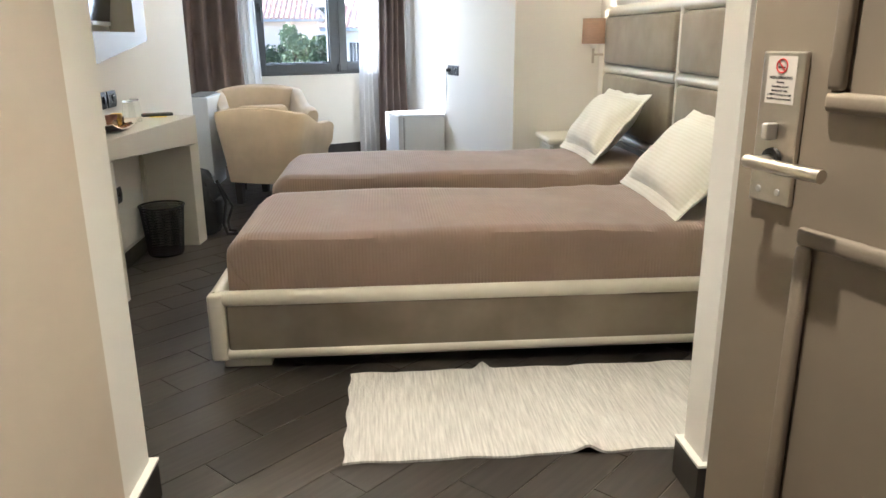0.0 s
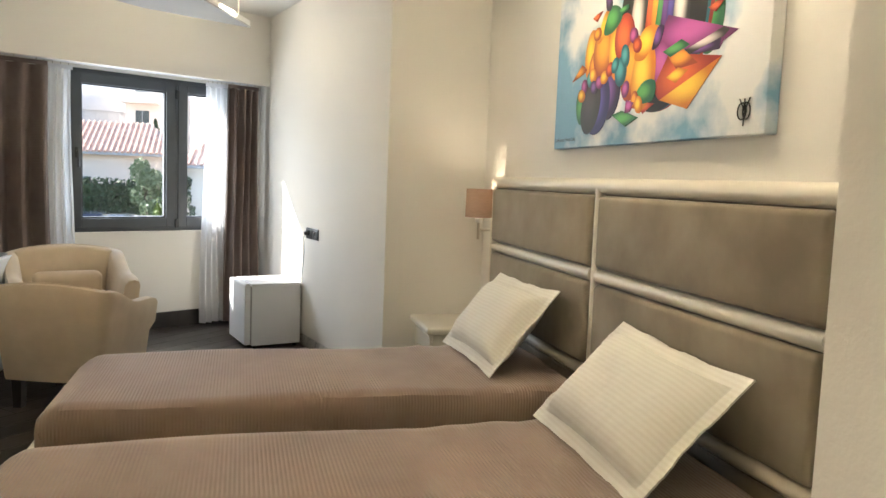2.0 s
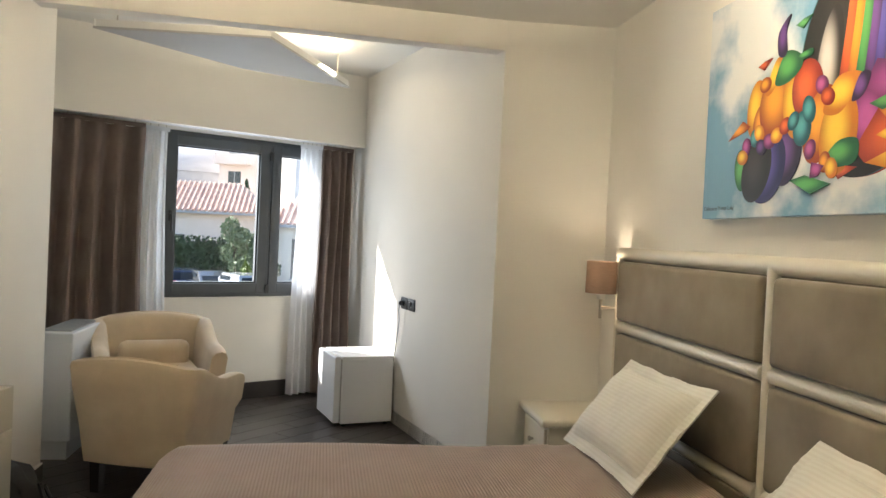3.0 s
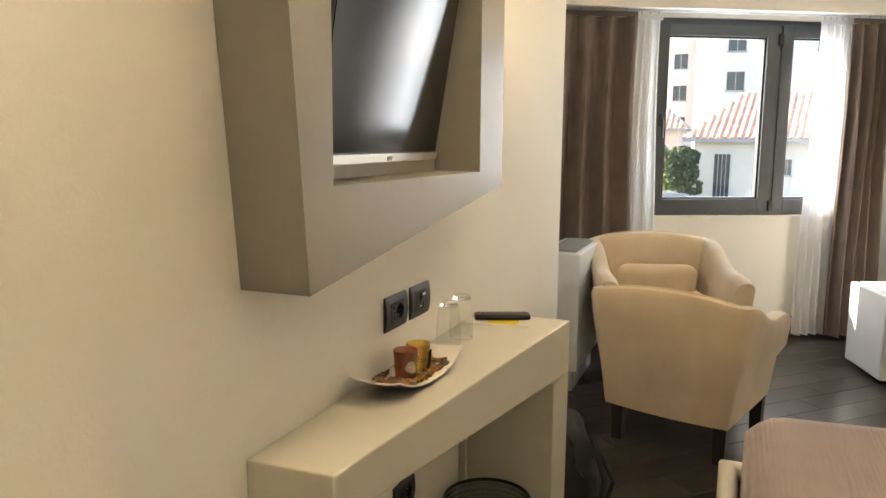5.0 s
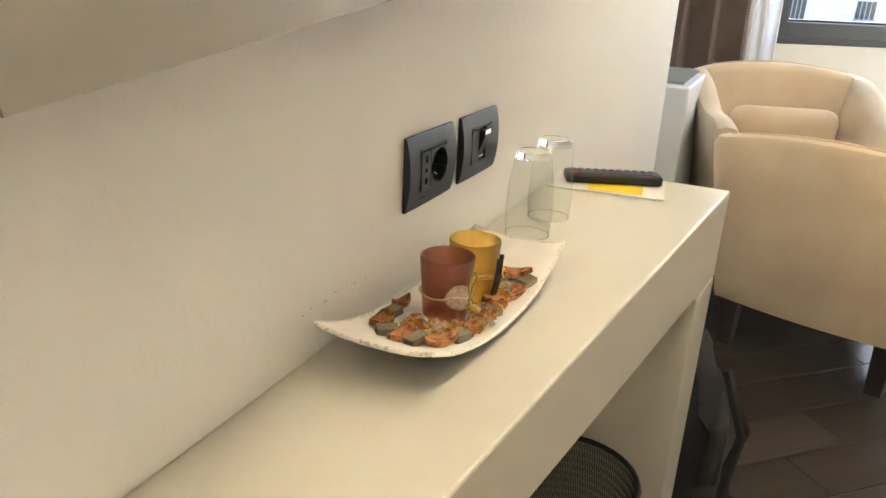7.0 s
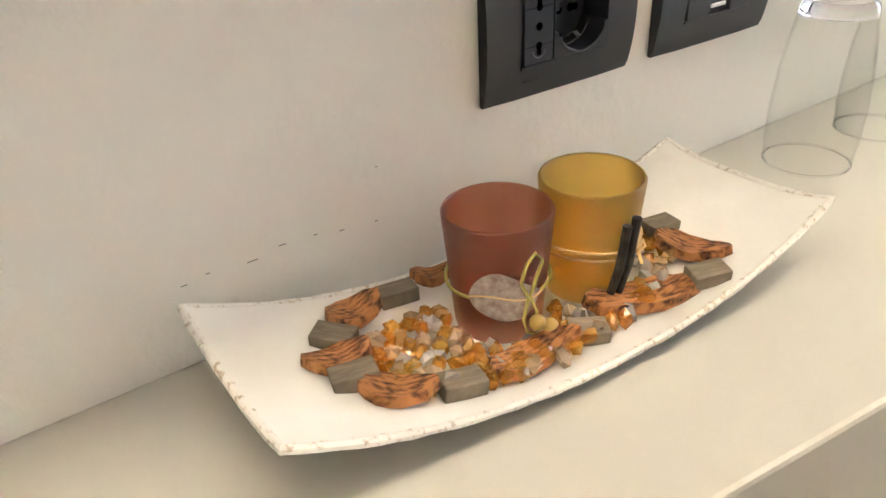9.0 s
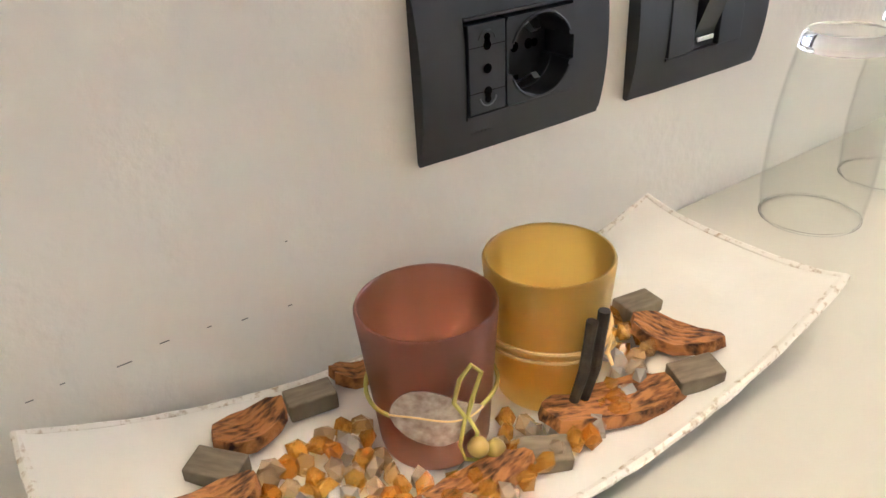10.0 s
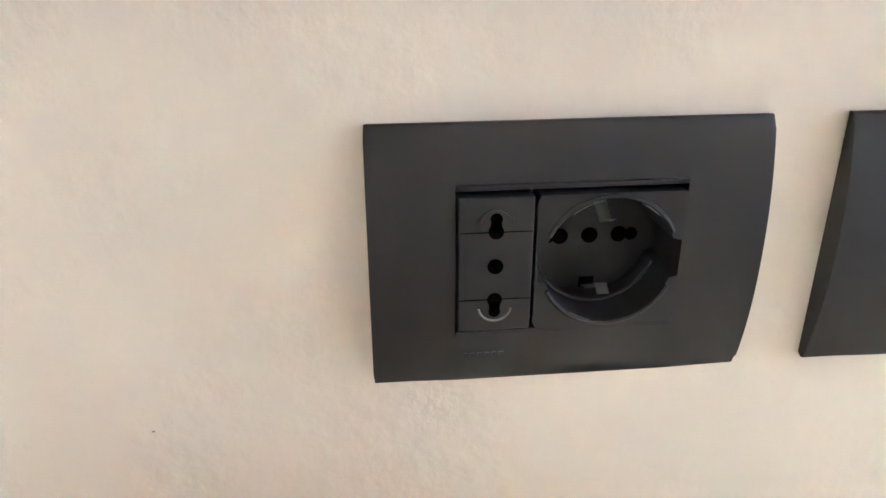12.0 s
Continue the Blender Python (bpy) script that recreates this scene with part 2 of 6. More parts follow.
def box(bm, x0, x1, y0, y1, z0, z1, bevel=0.0, seg=2):
    vs = [bm.verts.new((x, y, z)) for x in (x0, x1) for y in (y0, y1) for z in (z0, z1)]
    fs = [bm.faces.new([vs[i] for i in q]) for q in ((0, 1, 3, 2), (4, 6, 7, 5), (0, 4, 5, 1), (2, 3, 7, 6), (0, 2, 6, 4), (1, 5, 7, 3))]
    if bevel > 0:
        es = list({e for f in fs for e in f.edges})
        bmesh.ops.bevel(bm, geom=es, offset=bevel, segments=seg, affect='EDGES', profile=0.5)
    return bm


def boxed(*a, **k):
    return box(bmesh.new(), *a, **k)


def prism(bm, pts, z0, z1, bevel=0.0):
    lo = [bm.verts.new((x, y, z0)) for x, y in pts]
    hi = [bm.verts.new((x, y, z1)) for x, y in pts]
    n = len(pts)
    fs = [bm.faces.new(lo[::-1]), bm.faces.new(hi)]
    for i in range(n):
        fs.append(bm.faces.new((lo[i], lo[(i + 1) % n], hi[(i + 1) % n], hi[i])))
    if bevel > 0:
        bmesh.ops.bevel(bm, geom=list({e for f in fs for e in f.edges}), offset=bevel, segments=2, affect='EDGES', profile=0.5)
    return bm


def strip(bm, a, b, thick, z0, z1):
    """An upright slab from a to b in plan; its thickness lies to the right of the way from a to b."""
    a, b = Vector(a), Vector(b)
    d = (b - a).normalized()
    n = Vector((d.y, -d.x)) * thick
    return prism(bm, [a[:], b[:], (b + n)[:], (a + n)[:]], z0, z1)


def lathe(bm, profile, segs=32, cx=0.0, cy=0.0, close=False):
    rings = []
    for r, z in profile:
        rings.append([bm.verts.new((cx + r * math.cos(2 * math.pi * i / segs), cy + r * math.sin(2 * math.pi * i / segs), z)) for i in range(segs)])
    m = len(rings)
    for k in range(m if close else m - 1):
        a, b = rings[k], rings[(k + 1) % m]
        for i in range(segs):
            bm.faces.new((a[i], a[(i + 1) % segs], b[(i + 1) % segs], b[i]))
    if not close:
        bm.faces.new(rings[0][::-1])
        bm.faces.new(rings[-1])
    return bm


def tube(bm, pts, r, segs=8, closed=False):
    pts = [Vector(p) for p in pts]
    n = len(pts)
    rings = []
    side = None
    for i in range(n):
        t = (pts[(i + 1) % n] - pts[i - 1]) if closed else (pts[min(i + 1, n - 1)] - pts[max(i - 1, 0)])
        t.normalize()
        if side is None:
            side = t.orthogonal().normalized()
        side = (side - t * side.dot(t)).normalized()
        up = t.cross(side)
        rr = r[i] if isinstance(r, (list, tuple)) else r
        rings.append([bm.verts.new(pts[i] + rr * (math.cos(2 * math.pi * k / segs) * side + math.sin(2 * math.pi * k / segs) * up)) for k in range(segs)])
    for i in range(n if closed else n - 1):
        a, b = rings[i], rings[(i + 1) % n]
        for k in range(segs):
            bm.faces.new((a[k], a[(k + 1) % segs], b[(k + 1) % segs], b[k]))
    if not closed:
        bm.faces.new(rings[0][::-1])
        bm.faces.new(rings[-1])
    return bm


def grid_sheet(bm, f, nu, nv, thick=0.0):
    """A sheet from f(u, v) -> point, u and v from 0 to 1."""
    vs = [[bm.verts.new(f(i / nu, j / nv)) for j in range(nv + 1)] for i in range(nu + 1)]
    fs = [bm.faces.new((vs[i][j], vs[i + 1][j], vs[i + 1][j + 1], vs[i][j + 1])) for i in range(nu) for j in range(nv)]
    if thick:
        bmesh.ops.recalc_face_normals(bm, faces=fs)
        bmesh.ops.solidify(bm, geom=fs, thickness=thick)
    return bm


def structure(name, bm, mat, label, category="wall", smooth=False):
    return tagged(part(name, bm, mat, smooth=smooth), label, category, kind="structure")

# ---- large structure ----
H = 2.516                                  # room ceiling
HB = 2.62                                  # ceiling of the window bay
XW, XE = -1.555, 1.335                     # west and east wall
BAY = pose(-0.604, 7.294, 0, 0, 0, 28.3)   # window wall: x along it, y outwards
BA = radians(28.3)
ALC_A, ALC_B = (0.74, 5.14), (0.056, 7.65)  # splayed wall beside the window
RET_B = (XE, 5.095)


def in_bay(u, v):
    p = BAY @ Vector((u, v, 0))
    return (p.x, p.y)


SOCK_Y, SOCK_Z = 3.5735, 0.864             # desk socket, its well sunk in the wall
bm = bmesh.new()
sy0, sy1, sz0, sz1 = SOCK_Y - 0.013, SOCK_Y + 0.0335, SOCK_Z - 0.0215, SOCK_Z + 0.0215
for a in ((1.40, sy0, 0, H), (sy1, 5.31, 0, H), (sy0, sy1, 0, sz0), (sy0, sy1, sz1, H)):
    box(bm, XW - 0.15, XW, *a)
box(bm, XW - 0.15, XW - 0.04, sy0, sy1, sz0, sz1)
structure("wall_west", bm, M_WALL, "smooth cream painted plaster wall with sockets")
wsr = structure("wall_recess", strip(bmesh.new(), (-2.55, 5.31), (XW - 0.15, 5.31), 0.15, 0, HB), M_WALL, "cream plaster wall of the window recess")
structure("wall_recess_side", strip(bmesh.new(), (-2.55, 6.35), (-2.55, 5.16), 0.12, 0, HB), M_WALL, "cream plaster side wall of the window recess")
structure("wall_alcove", strip(bmesh.new(), ALC_B, ALC_A, -0.13, 0, HB), M_WALL, "cream plaster wall splayed towards the window")
bm = bmesh.new()
prism(bm, [(ALC_A[0] + 0.004, ALC_A[1] + 0.002), RET_B, (RET_B[0], RET_B[1] + 0.14), (ALC_A[0] + 0.12, ALC_A[1] + 0.12)], 0, H)
structure("wall_return", bm, M_WALL, "short cream plaster wall beside the headboard")
structure("wall_east", strip(bmesh.new(), (XE, 1.40), (XE, 5.25), 0.15, 0, H), M_WALL, "cream plaster wall behind the headboard")
structure("wall_south_east", boxed(0.595, XE, 1.43, 1.55, 0, H), M_WALL, "cream plaster wall beside the entry")
structure("wall_south_west", boxed(XW, -0.95, 1.43, 1.55, 0, H), M_WALL, "cream plaster wall beside the entry")
structure("wall_corridor_east", boxed(0.74, 0.86, -1.3, 1.43, 0, H), M_WALL, "cream plaster wall end of the entry")
structure("wall_corridor_west", boxed(-0.95, -0.82, -1.3, 1.56, 0, H), M_WALL, "cream plaster wall end of the entry")
structure("wall_entry", boxed(-0.95, 0.86, -1.42, -1.3, 0, H), M_WALL, "cream plaster wall behind the entry")
# window wall with its opening
WU0, WU1, WZ0, WZ1 = -0.845, 0.47, 0.805, 2.04
bm = bmesh.new()
box(bm, -2.4, WU0, 0, 0.22, 0, HB)
box(bm, WU1, 0.95, 0, 0.22, 0, HB)
box(bm, WU0, WU1, 0, 0.22, 0, WZ0)
box(bm, WU0, WU1, 0, 0.22, WZ1, HB)
o = structure("wall_window", bm, M_WALL, "white plaster wall round the window")
o.matrix_world = BAY
o = structure("wall_pelmet", boxed(-2.3, 0.74, -0.27, -0.22, 2.045, HB), M_WALL, "lowered cream wall above the curtains")
o.matrix_world = BAY
o = structure("trim_pelmet", boxed(-2.3, 0.74, -0.22, 0.0, 2.075, 2.095), M_CEIL, "white soffit board over the curtains", "trim")
o.matrix_world = BAY
# beam between the room and the bay
structure("wall_beam", strip(bmesh.new(), (XW - 0.15, 4.99), (0.745, 5.14), -0.10, 2.356, HB), M_WALL, "cream plaster beam between room and window bay", "beam")
structure("ceiling", prism(bmesh.new(), [(-1.72, -1.45), (1.5, -1.45), (1.5, 5.3), (0.80, 5.26), (0.745, 5.20), (-1.72, 5.05)], H, H + 0.1), M_CEIL, "white painted ceiling", "ceiling")
structure("ceiling_bay", prism(bmesh.new(), [(-2.7, 4.98), (0.95, 4.98), (0.6, 8.1), (-2.7, 6.6)], HB, HB + 0.1), M_CEIL, "white painted ceiling of the window bay", "ceiling")
floor = structure("floor", boxed(-2.7, 1.5, -1.45, 8.0, -0.12, -0.004), M_GROUT, "dark brown wood-look plank tile floor laid diagonally", "floor")


def baseboard(name, a, b, h=0.09, t=0.014):
    o = structure(name, strip(bmesh.new(), a, b, -t, 0, h), M_BASE, "dark brown tile baseboard", "baseboard")
    part("cap", strip(bmesh.new(), a, b, -t + 0.002, h, h + 0.006), M_WALL, o)
    return o


baseboard("baseboard_west", (XW, 5.31), (XW, 1.55))
baseboard("baseboard_alcove", (ALC_B[0], ALC_B[1]), ALC_A)
structure("baseboard_east_pier", boxed(0.577, 1.30, 1.414, 1.566, 0, 0.105), M_BASE, "dark brown tile baseboard", "baseboard")
structure("baseboard_west_pier", boxed(-0.962, -0.802, 1.35, 1.575, 0, 0.105), M_BASE, "dark brown tile baseboard", "baseboard")
structure("trim_west_pier", boxed(-0.964, -0.800, 1.345, 1.577, 0.105, 0.112), M_WALL, "cream cap on the baseboard", "trim")
structure("trim_east_pier", boxed(0.575, 1.30, 1.412, 1.568, 0.105, 0.112), M_WALL, "cream cap on the baseboard", "trim")
o = structure("baseboard_window", boxed(-2.3, 0.75, -0.016, 0, 0, 0.13), M_BASE, "dark brown tile baseboard", "baseboard")
o.matrix_world = BAY

# ---- lamps of the place ----
def ceiling_panel(label, pts, z, lamps, watts):
    t = thing("ceiling_panel", label, "ceiling panel")
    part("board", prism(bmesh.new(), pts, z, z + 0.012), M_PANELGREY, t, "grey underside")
    n = len(pts)
    c = Vector((sum(p[0] for p in pts) / n, sum(p[1] for p in pts) / n))
    for i in range(n):
        a, b = Vector(pts[i]), Vector(pts[(i + 1) % n])
        part("rim", strip(bmesh.new(), a, b, -0.012, z + 0.012, z + 0.05), M_WALL, t, "cream rim")
    for a, b in lamps:
        a, b = Vector(a), Vector(b)
        part("light_strip", strip(bmesh.new(), a, b, 0.02, z + 0.02, z + 0.03), M_COVE, t, "glowing light strip")
        m = (a + b) / 2
        d = b - a
        area_lamp("cove_lamp", pose(m.x, m.y, z + 0.04, 180, 0, math.degrees(math.atan2(-d.y, d.x)) * -1), d.length, 0.04, watts * d.length, (1.0, 0.84, 0.60))
    for p in pts:
        q = Vector(p) * 0.86 + c * 0.14
        part("hanger", boxed(q.x - 0.004, q.x + 0.004, q.y - 0.004, q.y + 0.004, z + 0.012, (HB if q.y > 4.9 else H) + 0.001), M_STEEL, t)
    return t


COVE = 8.7
ceiling_panel("floating triangular ceiling panel with grey underside and hidden light", [(-1.47, 5.60), (-0.51, 5.49), (-0.04, 6.74), (-0.75, 6.36)], 2.40,
              [((-0.95, 5.66), (-0.56, 5.62)), ((-0.45, 5.75), (-0.16, 6.45))], COVE * 0.42)
ceiling_panel("floating grey ceiling panel with hidden light strips", [(-0.80, 4.56), (-1.10, 2.3), (0.85, 2.2), (0.62, 3.87)], 2.30,
              [((-0.9, 2.6), (-0.75, 4.2)), ((0.72, 2.5), (0.58, 3.7)), ((-0.8, 2.4), (0.7, 2.35))], COVE)


def downlight(x, y, watts):
    t = thing("downlight", "small round recessed ceiling spotlight, lit", "spotlight", pose(x, y, H))
    part("ring", lathe(bmesh.new(), [(0.032, -0.004), (0.045, -0.004), (0.045, 0.002), (0.032, 0.002)], 24, close=True), M_STEEL, t)
    part("lens", lathe(bmesh.new(), [(0.031, -0.001), (0.031, 0.004)], 24), M_SPOT, t)
    la = bpy.data.lights.new("downlight_lamp", 'SPOT')
    la.energy, la.color, la.spot_size, la.spot_blend, la.shadow_soft_size = watts, WARM, radians(78), 0.8, 0.03
    o = new("downlight_lamp", la)
    o.location = (x, y, H - 0.02)
    return t


downlight(0.0, 0.85, 34)
# area lamp added in the window's opening to strengthen the sky's daylight
area_lamp("window_fill", BAY @ Matrix.Translation((-0.19, 0.10, 1.43)) @ pose(0, 0, 0, -90, 0, 0), 1.2, 1.15, 9, (0.80, 0.90, 1.0))

# ---- window ----
def window():
    t = thing("window_1", "dark grey aluminium double casement window", "window", BAY @ Matrix.Translation((0, 0.03, 0)), kind="structure")
    u0, u1, z0, z1 = WU0, WU1, WZ0, WZ1
    f = 0.045
    def ring(bm, a, b, c, d, w, y0, y1, bev=0.004):
        box(bm, a, a + w, y0, y1, c, d, bev)
        box(bm, b - w, b, y0, y1, c, d, bev)
        box(bm, a + w, b - w, y0, y1, c, c + w, bev)
        box(bm, a + w, b - w, y0, y1, d - w, d, bev)
        return bm
    part("window_frame", ring(bmesh.new(), u0, u1, z0, z1, f, 0.0, 0.06), M_ANTH, t)
    for a, b in ((u0 + 0.03, -0.012), (0.012, u1 - 0.03)):
        s = part("sash", ring(bmesh.new(), a, b, z0 + 0.03, z1 - 0.03, 0.075, -0.012, 0.05), M_ANTH, t)
        part("bead", ring(bmesh.new(), a + 0.075, b - 0.075, z0 + 0.105, z1 - 0.105, 0.012, 0.004, 0.04, 0.002), M_BLACKP, s, "black glazing bead")
        g = part("pane", boxed(a + 0.076, b - 0.076, 0.02, 0.026, z0 + 0.106, z1 - 0.106), M_PANE, s, "clear glass")
        g.visible_shadow = False
    part("mullion", boxed(-0.011, 0.011, -0.006, 0.05, z0 + 0.045, z1 - 0.045, bevel=0.003), M_ANTH, t)
    for z in (z0 + 0.06, z1 - 0.12):
        part("hinge", boxed(-0.016, 0.016, -0.026, -0.0125, z - 0.035, z + 0.035, bevel=0.004), M_BLACKP, t, "black hinge")
    h = part("handle", boxed(u0 + 0.055, u0 + 0.08, -0.024, -0.0125, 1.37, 1.45, bevel=0.004), M_BLACKP, t, "black handle")
    part("lever", tube(bmesh.new(), [(u0 + 0.067, -0.03, 1.42), (u0 + 0.067, -0.05, 1.42), (u0 + 0.069, -0.055, 1.40), (u0 + 0.072, -0.05, 1.30)], 0.008, 8), M_BLACKP, h, smooth=True)
    part("window_sill", boxed(u0 - 0.0, u1, -0.045, -0.002, z0 - 0.012, z0 - 0.001), M_WALL, t, "narrow white sill")
    return t


window()


def curtain(name, label, u0, u1, z0, z1, folds, depth, mat, v, flare=0.0, phase=0.0, th=0.004):
    t = thing(name, label, "curtain", BAY)
    rnd = random.Random(int(u0 * 100) + folds)
    ph = [rnd.uniform(-0.5, 0.5) for _ in range(folds + 2)]
    def f(a, b):
        z = z1 + (z0 - z1) * b
        s = a * folds
        k = int(s)
        w = math.sin(2 * math.pi * s + phase + 0.9 * (ph[k] * (1 - (s - k)) + ph[min(k + 1, folds + 1)] * (s - k)) * (0.4 + b))
        c = 0.5 * (u0 + u1)
        u = u0 + (u1 - u0) * a
        u = c + (u - c) * (1 + flare * b)
        amp = depth * (0.55 + 0.45 * min(1, b * 3))
        return (u + 0.012 * math.sin(5 * b + 3 * a + phase), v + amp * w + 0.012 * math.sin(3.1 * b + a * 9), z)
    part("fabric", grid_sheet(bmesh.new(), f, folds * 12, 14, th), mat, t, smooth=True)
    part("heading", boxed(u0, u1, v - 0.004, v + 0.004, z1, z1 + 0.03), mat, t)
    for i in range(folds):
        u = u0 + (u1 - u0) * (i + 0.5) / folds
        part("hook", tube(bmesh.new(), [(u, v, z1 + 0.028), (u, v, z1 + 0.048)], 0.003, 6), M_STEEL, t)
    return t


def rail(v):
    t = thing("curtain_rail", "white aluminium curtain rail under the pelmet", "curtain rail", BAY)
    part("track", boxed(-2.2, 0.62, v - 0.012, v + 0.012, 2.055, 2.075, bevel=0.003), M_WHITEG, t)
    return t


rail(-0.165)
rail(-0.085)
curtain("curtain", "heavy brown ribbed curtain drawn to the window's side", -2.0, -1.02, 0.03, 2.005, 7, 0.045, M_CURTAIN, -0.165)
curtain("curtain", "heavy brown ribbed curtain gathered beside the fridge", 0.36, 0.64, 0.03, 2.005, 4, 0.045, M_CURTAIN, -0.165, 0.05)
curtain("sheer_curtain", "thin white sheer curtain gathered beside the brown curtain", -1.10, -0.83, 0.02, 2.005, 5, 0.022, M_SHEER, -0.085, 0.0, 1.0, 0.0)
curtain("sheer_curtain", "thin white sheer curtain gathered beside the brown curtain", 0.20, 0.40, 0.02, 2.005, 5, 0.024, M_SHEER, -0.085, 0.35, 0.3, 0.0)


# ---- beds ----
def headboard():
    t = thing("headboard", "wide taupe velvet headboard with champagne lacquered frame", "headboard")
    y0, y1, x1 = 2.215, 4.76, XE - 0.002
    zt, zm, zb = 1.325, 0.95, 0.55
    part("backing_board", boxed(1.29, x1, y0, y1, 0.0, zt - 0.02), M_VELVET, t)
    def rod(name, a, b, r):
        part(name, tube(bmesh.new(), [a, b], r, 14), M_FRAME, t, smooth=True)
    rod("top_rail", (1.295, y0, zt - 0.02), (1.295, y1, zt - 0.02), 0.032)
    for y in (y0 + 0.02, 3.484, y1 - 0.02):
        rod("post", (1.288, y, 0.0), (1.288, y, zt - 0.025), 0.026)
    for a, b in ((y0 + 0.045, 3.458), (3.51, y1 - 0.045)):
        rod("middle_rail", (1.285, a, zm), (1.285, b, zm), 0.028)
        rod("lower_rail", (1.285, a, zb), (1.285, b, zb), 0.028)
        for z0, z1 in ((zm + 0.03, zt - 0.055), (zb + 0.03, zm - 0.03)):
            part("padded_panel", boxed(1.252, 1.30, a + 0.004, b - 0.004, z0, z1, bevel=0.022, seg=4), M_VELVET, t, "padded taupe velvet", smooth=True)
        part("lower_panel", boxed(1.275, 1.30, a, b, 0.05, zb - 0.03, bevel=0.01), M_VELVET, t)
    return t


headboard()
BX0, BX1 = -0.825, 1.25


def bed(y0, label):
    t = thing("bed", label, "bed", Matrix.Translation((0, y0, 0)), group="twin beds")
    w = 0.93
    zr, zb = 0.305, 0.048
    c = [(BX0 + 0.028, 0.028), (BX1, 0.028), (BX1, w - 0.028), (BX0 + 0.028, w - 0.028)]
    for n, i, j in (("side_rail", 0, 1), ("side_rail", 2, 3), ("foot_rail", 3, 0)):
        a, b = c[i], c[j]
        part(n, tube(bmesh.new(), [(*a, zr - 0.028), (*b, zr - 0.028)], 0.028, 14), M_FRAME, t, "champagne lacquered rail", smooth=True)
        part(n, tube(bmesh.new(), [(*a, zb + 0.02), (*b, zb + 0.02)], 0.022, 14), M_FRAME, t, "champagne lacquered rail", smooth=True)
    for y in (0.028, w - 0.028):
        part("corner_post", boxed(BX0, BX0 + 0.058, y - 0.029, y + 0.029, zb, zr - 0.006, bevel=0.012, seg=3), M_FRAME, t, smooth=True)
    part("side_panel", boxed(BX0 + 0.06, BX1, 0.014, 0.05, zb + 0.03, zr - 0.045, bevel=0.012, seg=3), M_VELVET, t, "padded taupe velvet", smooth=True)
    part("side_panel", boxed(BX0 + 0.06, BX1, w - 0.05, w - 0.014, zb + 0.03, zr - 0.045, bevel=0.012, seg=3), M_VELVET, t, "padded taupe velvet", smooth=True)
    part("foot_panel", boxed(BX0 + 0.014, BX0 + 0.05, 0.06, w - 0.06, zb + 0.03, zr - 0.045, bevel=0.012, seg=3), M_VELVET, t, "padded taupe velvet", smooth=True)
    part("base_board", boxed(BX0 + 0.05, BX1, 0.05, w - 0.05, 0.15, 0.2), M_LEG, t)
    for x in (BX0 + 0.03, BX1 - 0.2):
        for y in (0.06, w - 0.16):
            part("leg", boxed(x, x + 0.17, y, y + 0.1, 0, zb + 0.01, bevel=0.004), M_FRAME, t)
    return t


def mattress(y0, label):
    t = thing("mattress", label, "mattress", Matrix.Translation((0, y0, 0)), group="made-up mattresses")
    x0, x1, w, z0, z1 = BX0 + 0.065, BX1 - 0.01, 0.82, 0.2, 0.492
    nu, nv = 60, 34
    bm = bmesh.new()
    def f(a, b):
        # a around the section from the near lower edge over the top to the far lower edge, b along the bed
        x = x0 + (x1 - x0) * b
        e = min(1.0, (x - x0) / 0.10)
        r = 0.045
        L1 = z1 - z0
        per = 2 * L1 + w
        s = a * per
        if s < L1:
            y, z = 0.0, z0 + s
        elif s < L1 + w:
            y, z = s - L1, z1
        else:
            y, z = w, z1 - (s - L1 - w)
        y = max(min(y, w), 0)
        d = min(y, w - y)
        top = z - (z1 - r)
        if top > 0:
            q = max(0.0, 1 - d / r)
            if d < r:
                ang = math.atan2(top, r - d) if r - d > 0 else math.pi / 2
                k = max(top, r - d) / r
                yy = r - math.cos(ang) * r * k
                z = z1 - r + math.sin(ang) * r * k
                y = yy if y < w / 2 else w - yy
        z -= (1 - e) ** 2.2 * 0.055 * max(0, (z - z0) / L1)
        y = w / 2 + (y - w / 2) * (1 - 0.06 * (1 - e) ** 2)
        bul = 0.006 * math.sin(x * 5.0 + y * 3)
        wr = (0.004 * math.sin(14 * x + 6 * y) + 0.003 * math.sin(37 * x - 11 * y + 2 * math.sin(9 * y))) * max(0, min(1, (x - 0.1) * 1.2))
        return (x, y + 0.055, z + (bul + wr) * (1 if z > z1 - r else 0.2))
    vs = [[bm.verts.new(f(i / nv, j / nu)) for j in range(nu + 1)] for i in range(nv + 1)]
    for i in range(nv):
        for j in range(nu):
            bm.faces.new((vs[i][j], vs[i][j + 1], vs[i + 1][j + 1], vs[i + 1][j]))
    bm.faces.new([vs[i][0] for i in range(nv + 1)])
    bm.faces.new([vs[i][nu] for i in range(nv, -1, -1)])
    part("spread", bm, M_SPREAD, t, smooth=True)
    part("corner_fold", tube(bmesh.new(), [(x0 + 0.012, 0.072, 0.40), (x0 + 0.03, 0.060, 0.36), (x0 + 0.07, 0.0565, 0.31), (x0 + 0.12, 0.0555, 0.25)], 0.004, 6), M_SPREAD, t, smooth=True)
    return t


for y0, l in ((2.295, "low single bed with champagne frame and taupe velvet sides"), (3.44, "low single bed with champagne frame under the brown spread")):
    bed(y0, l)
    mattress(y0, "thick mattress under a fitted brown ribbed bedspread")


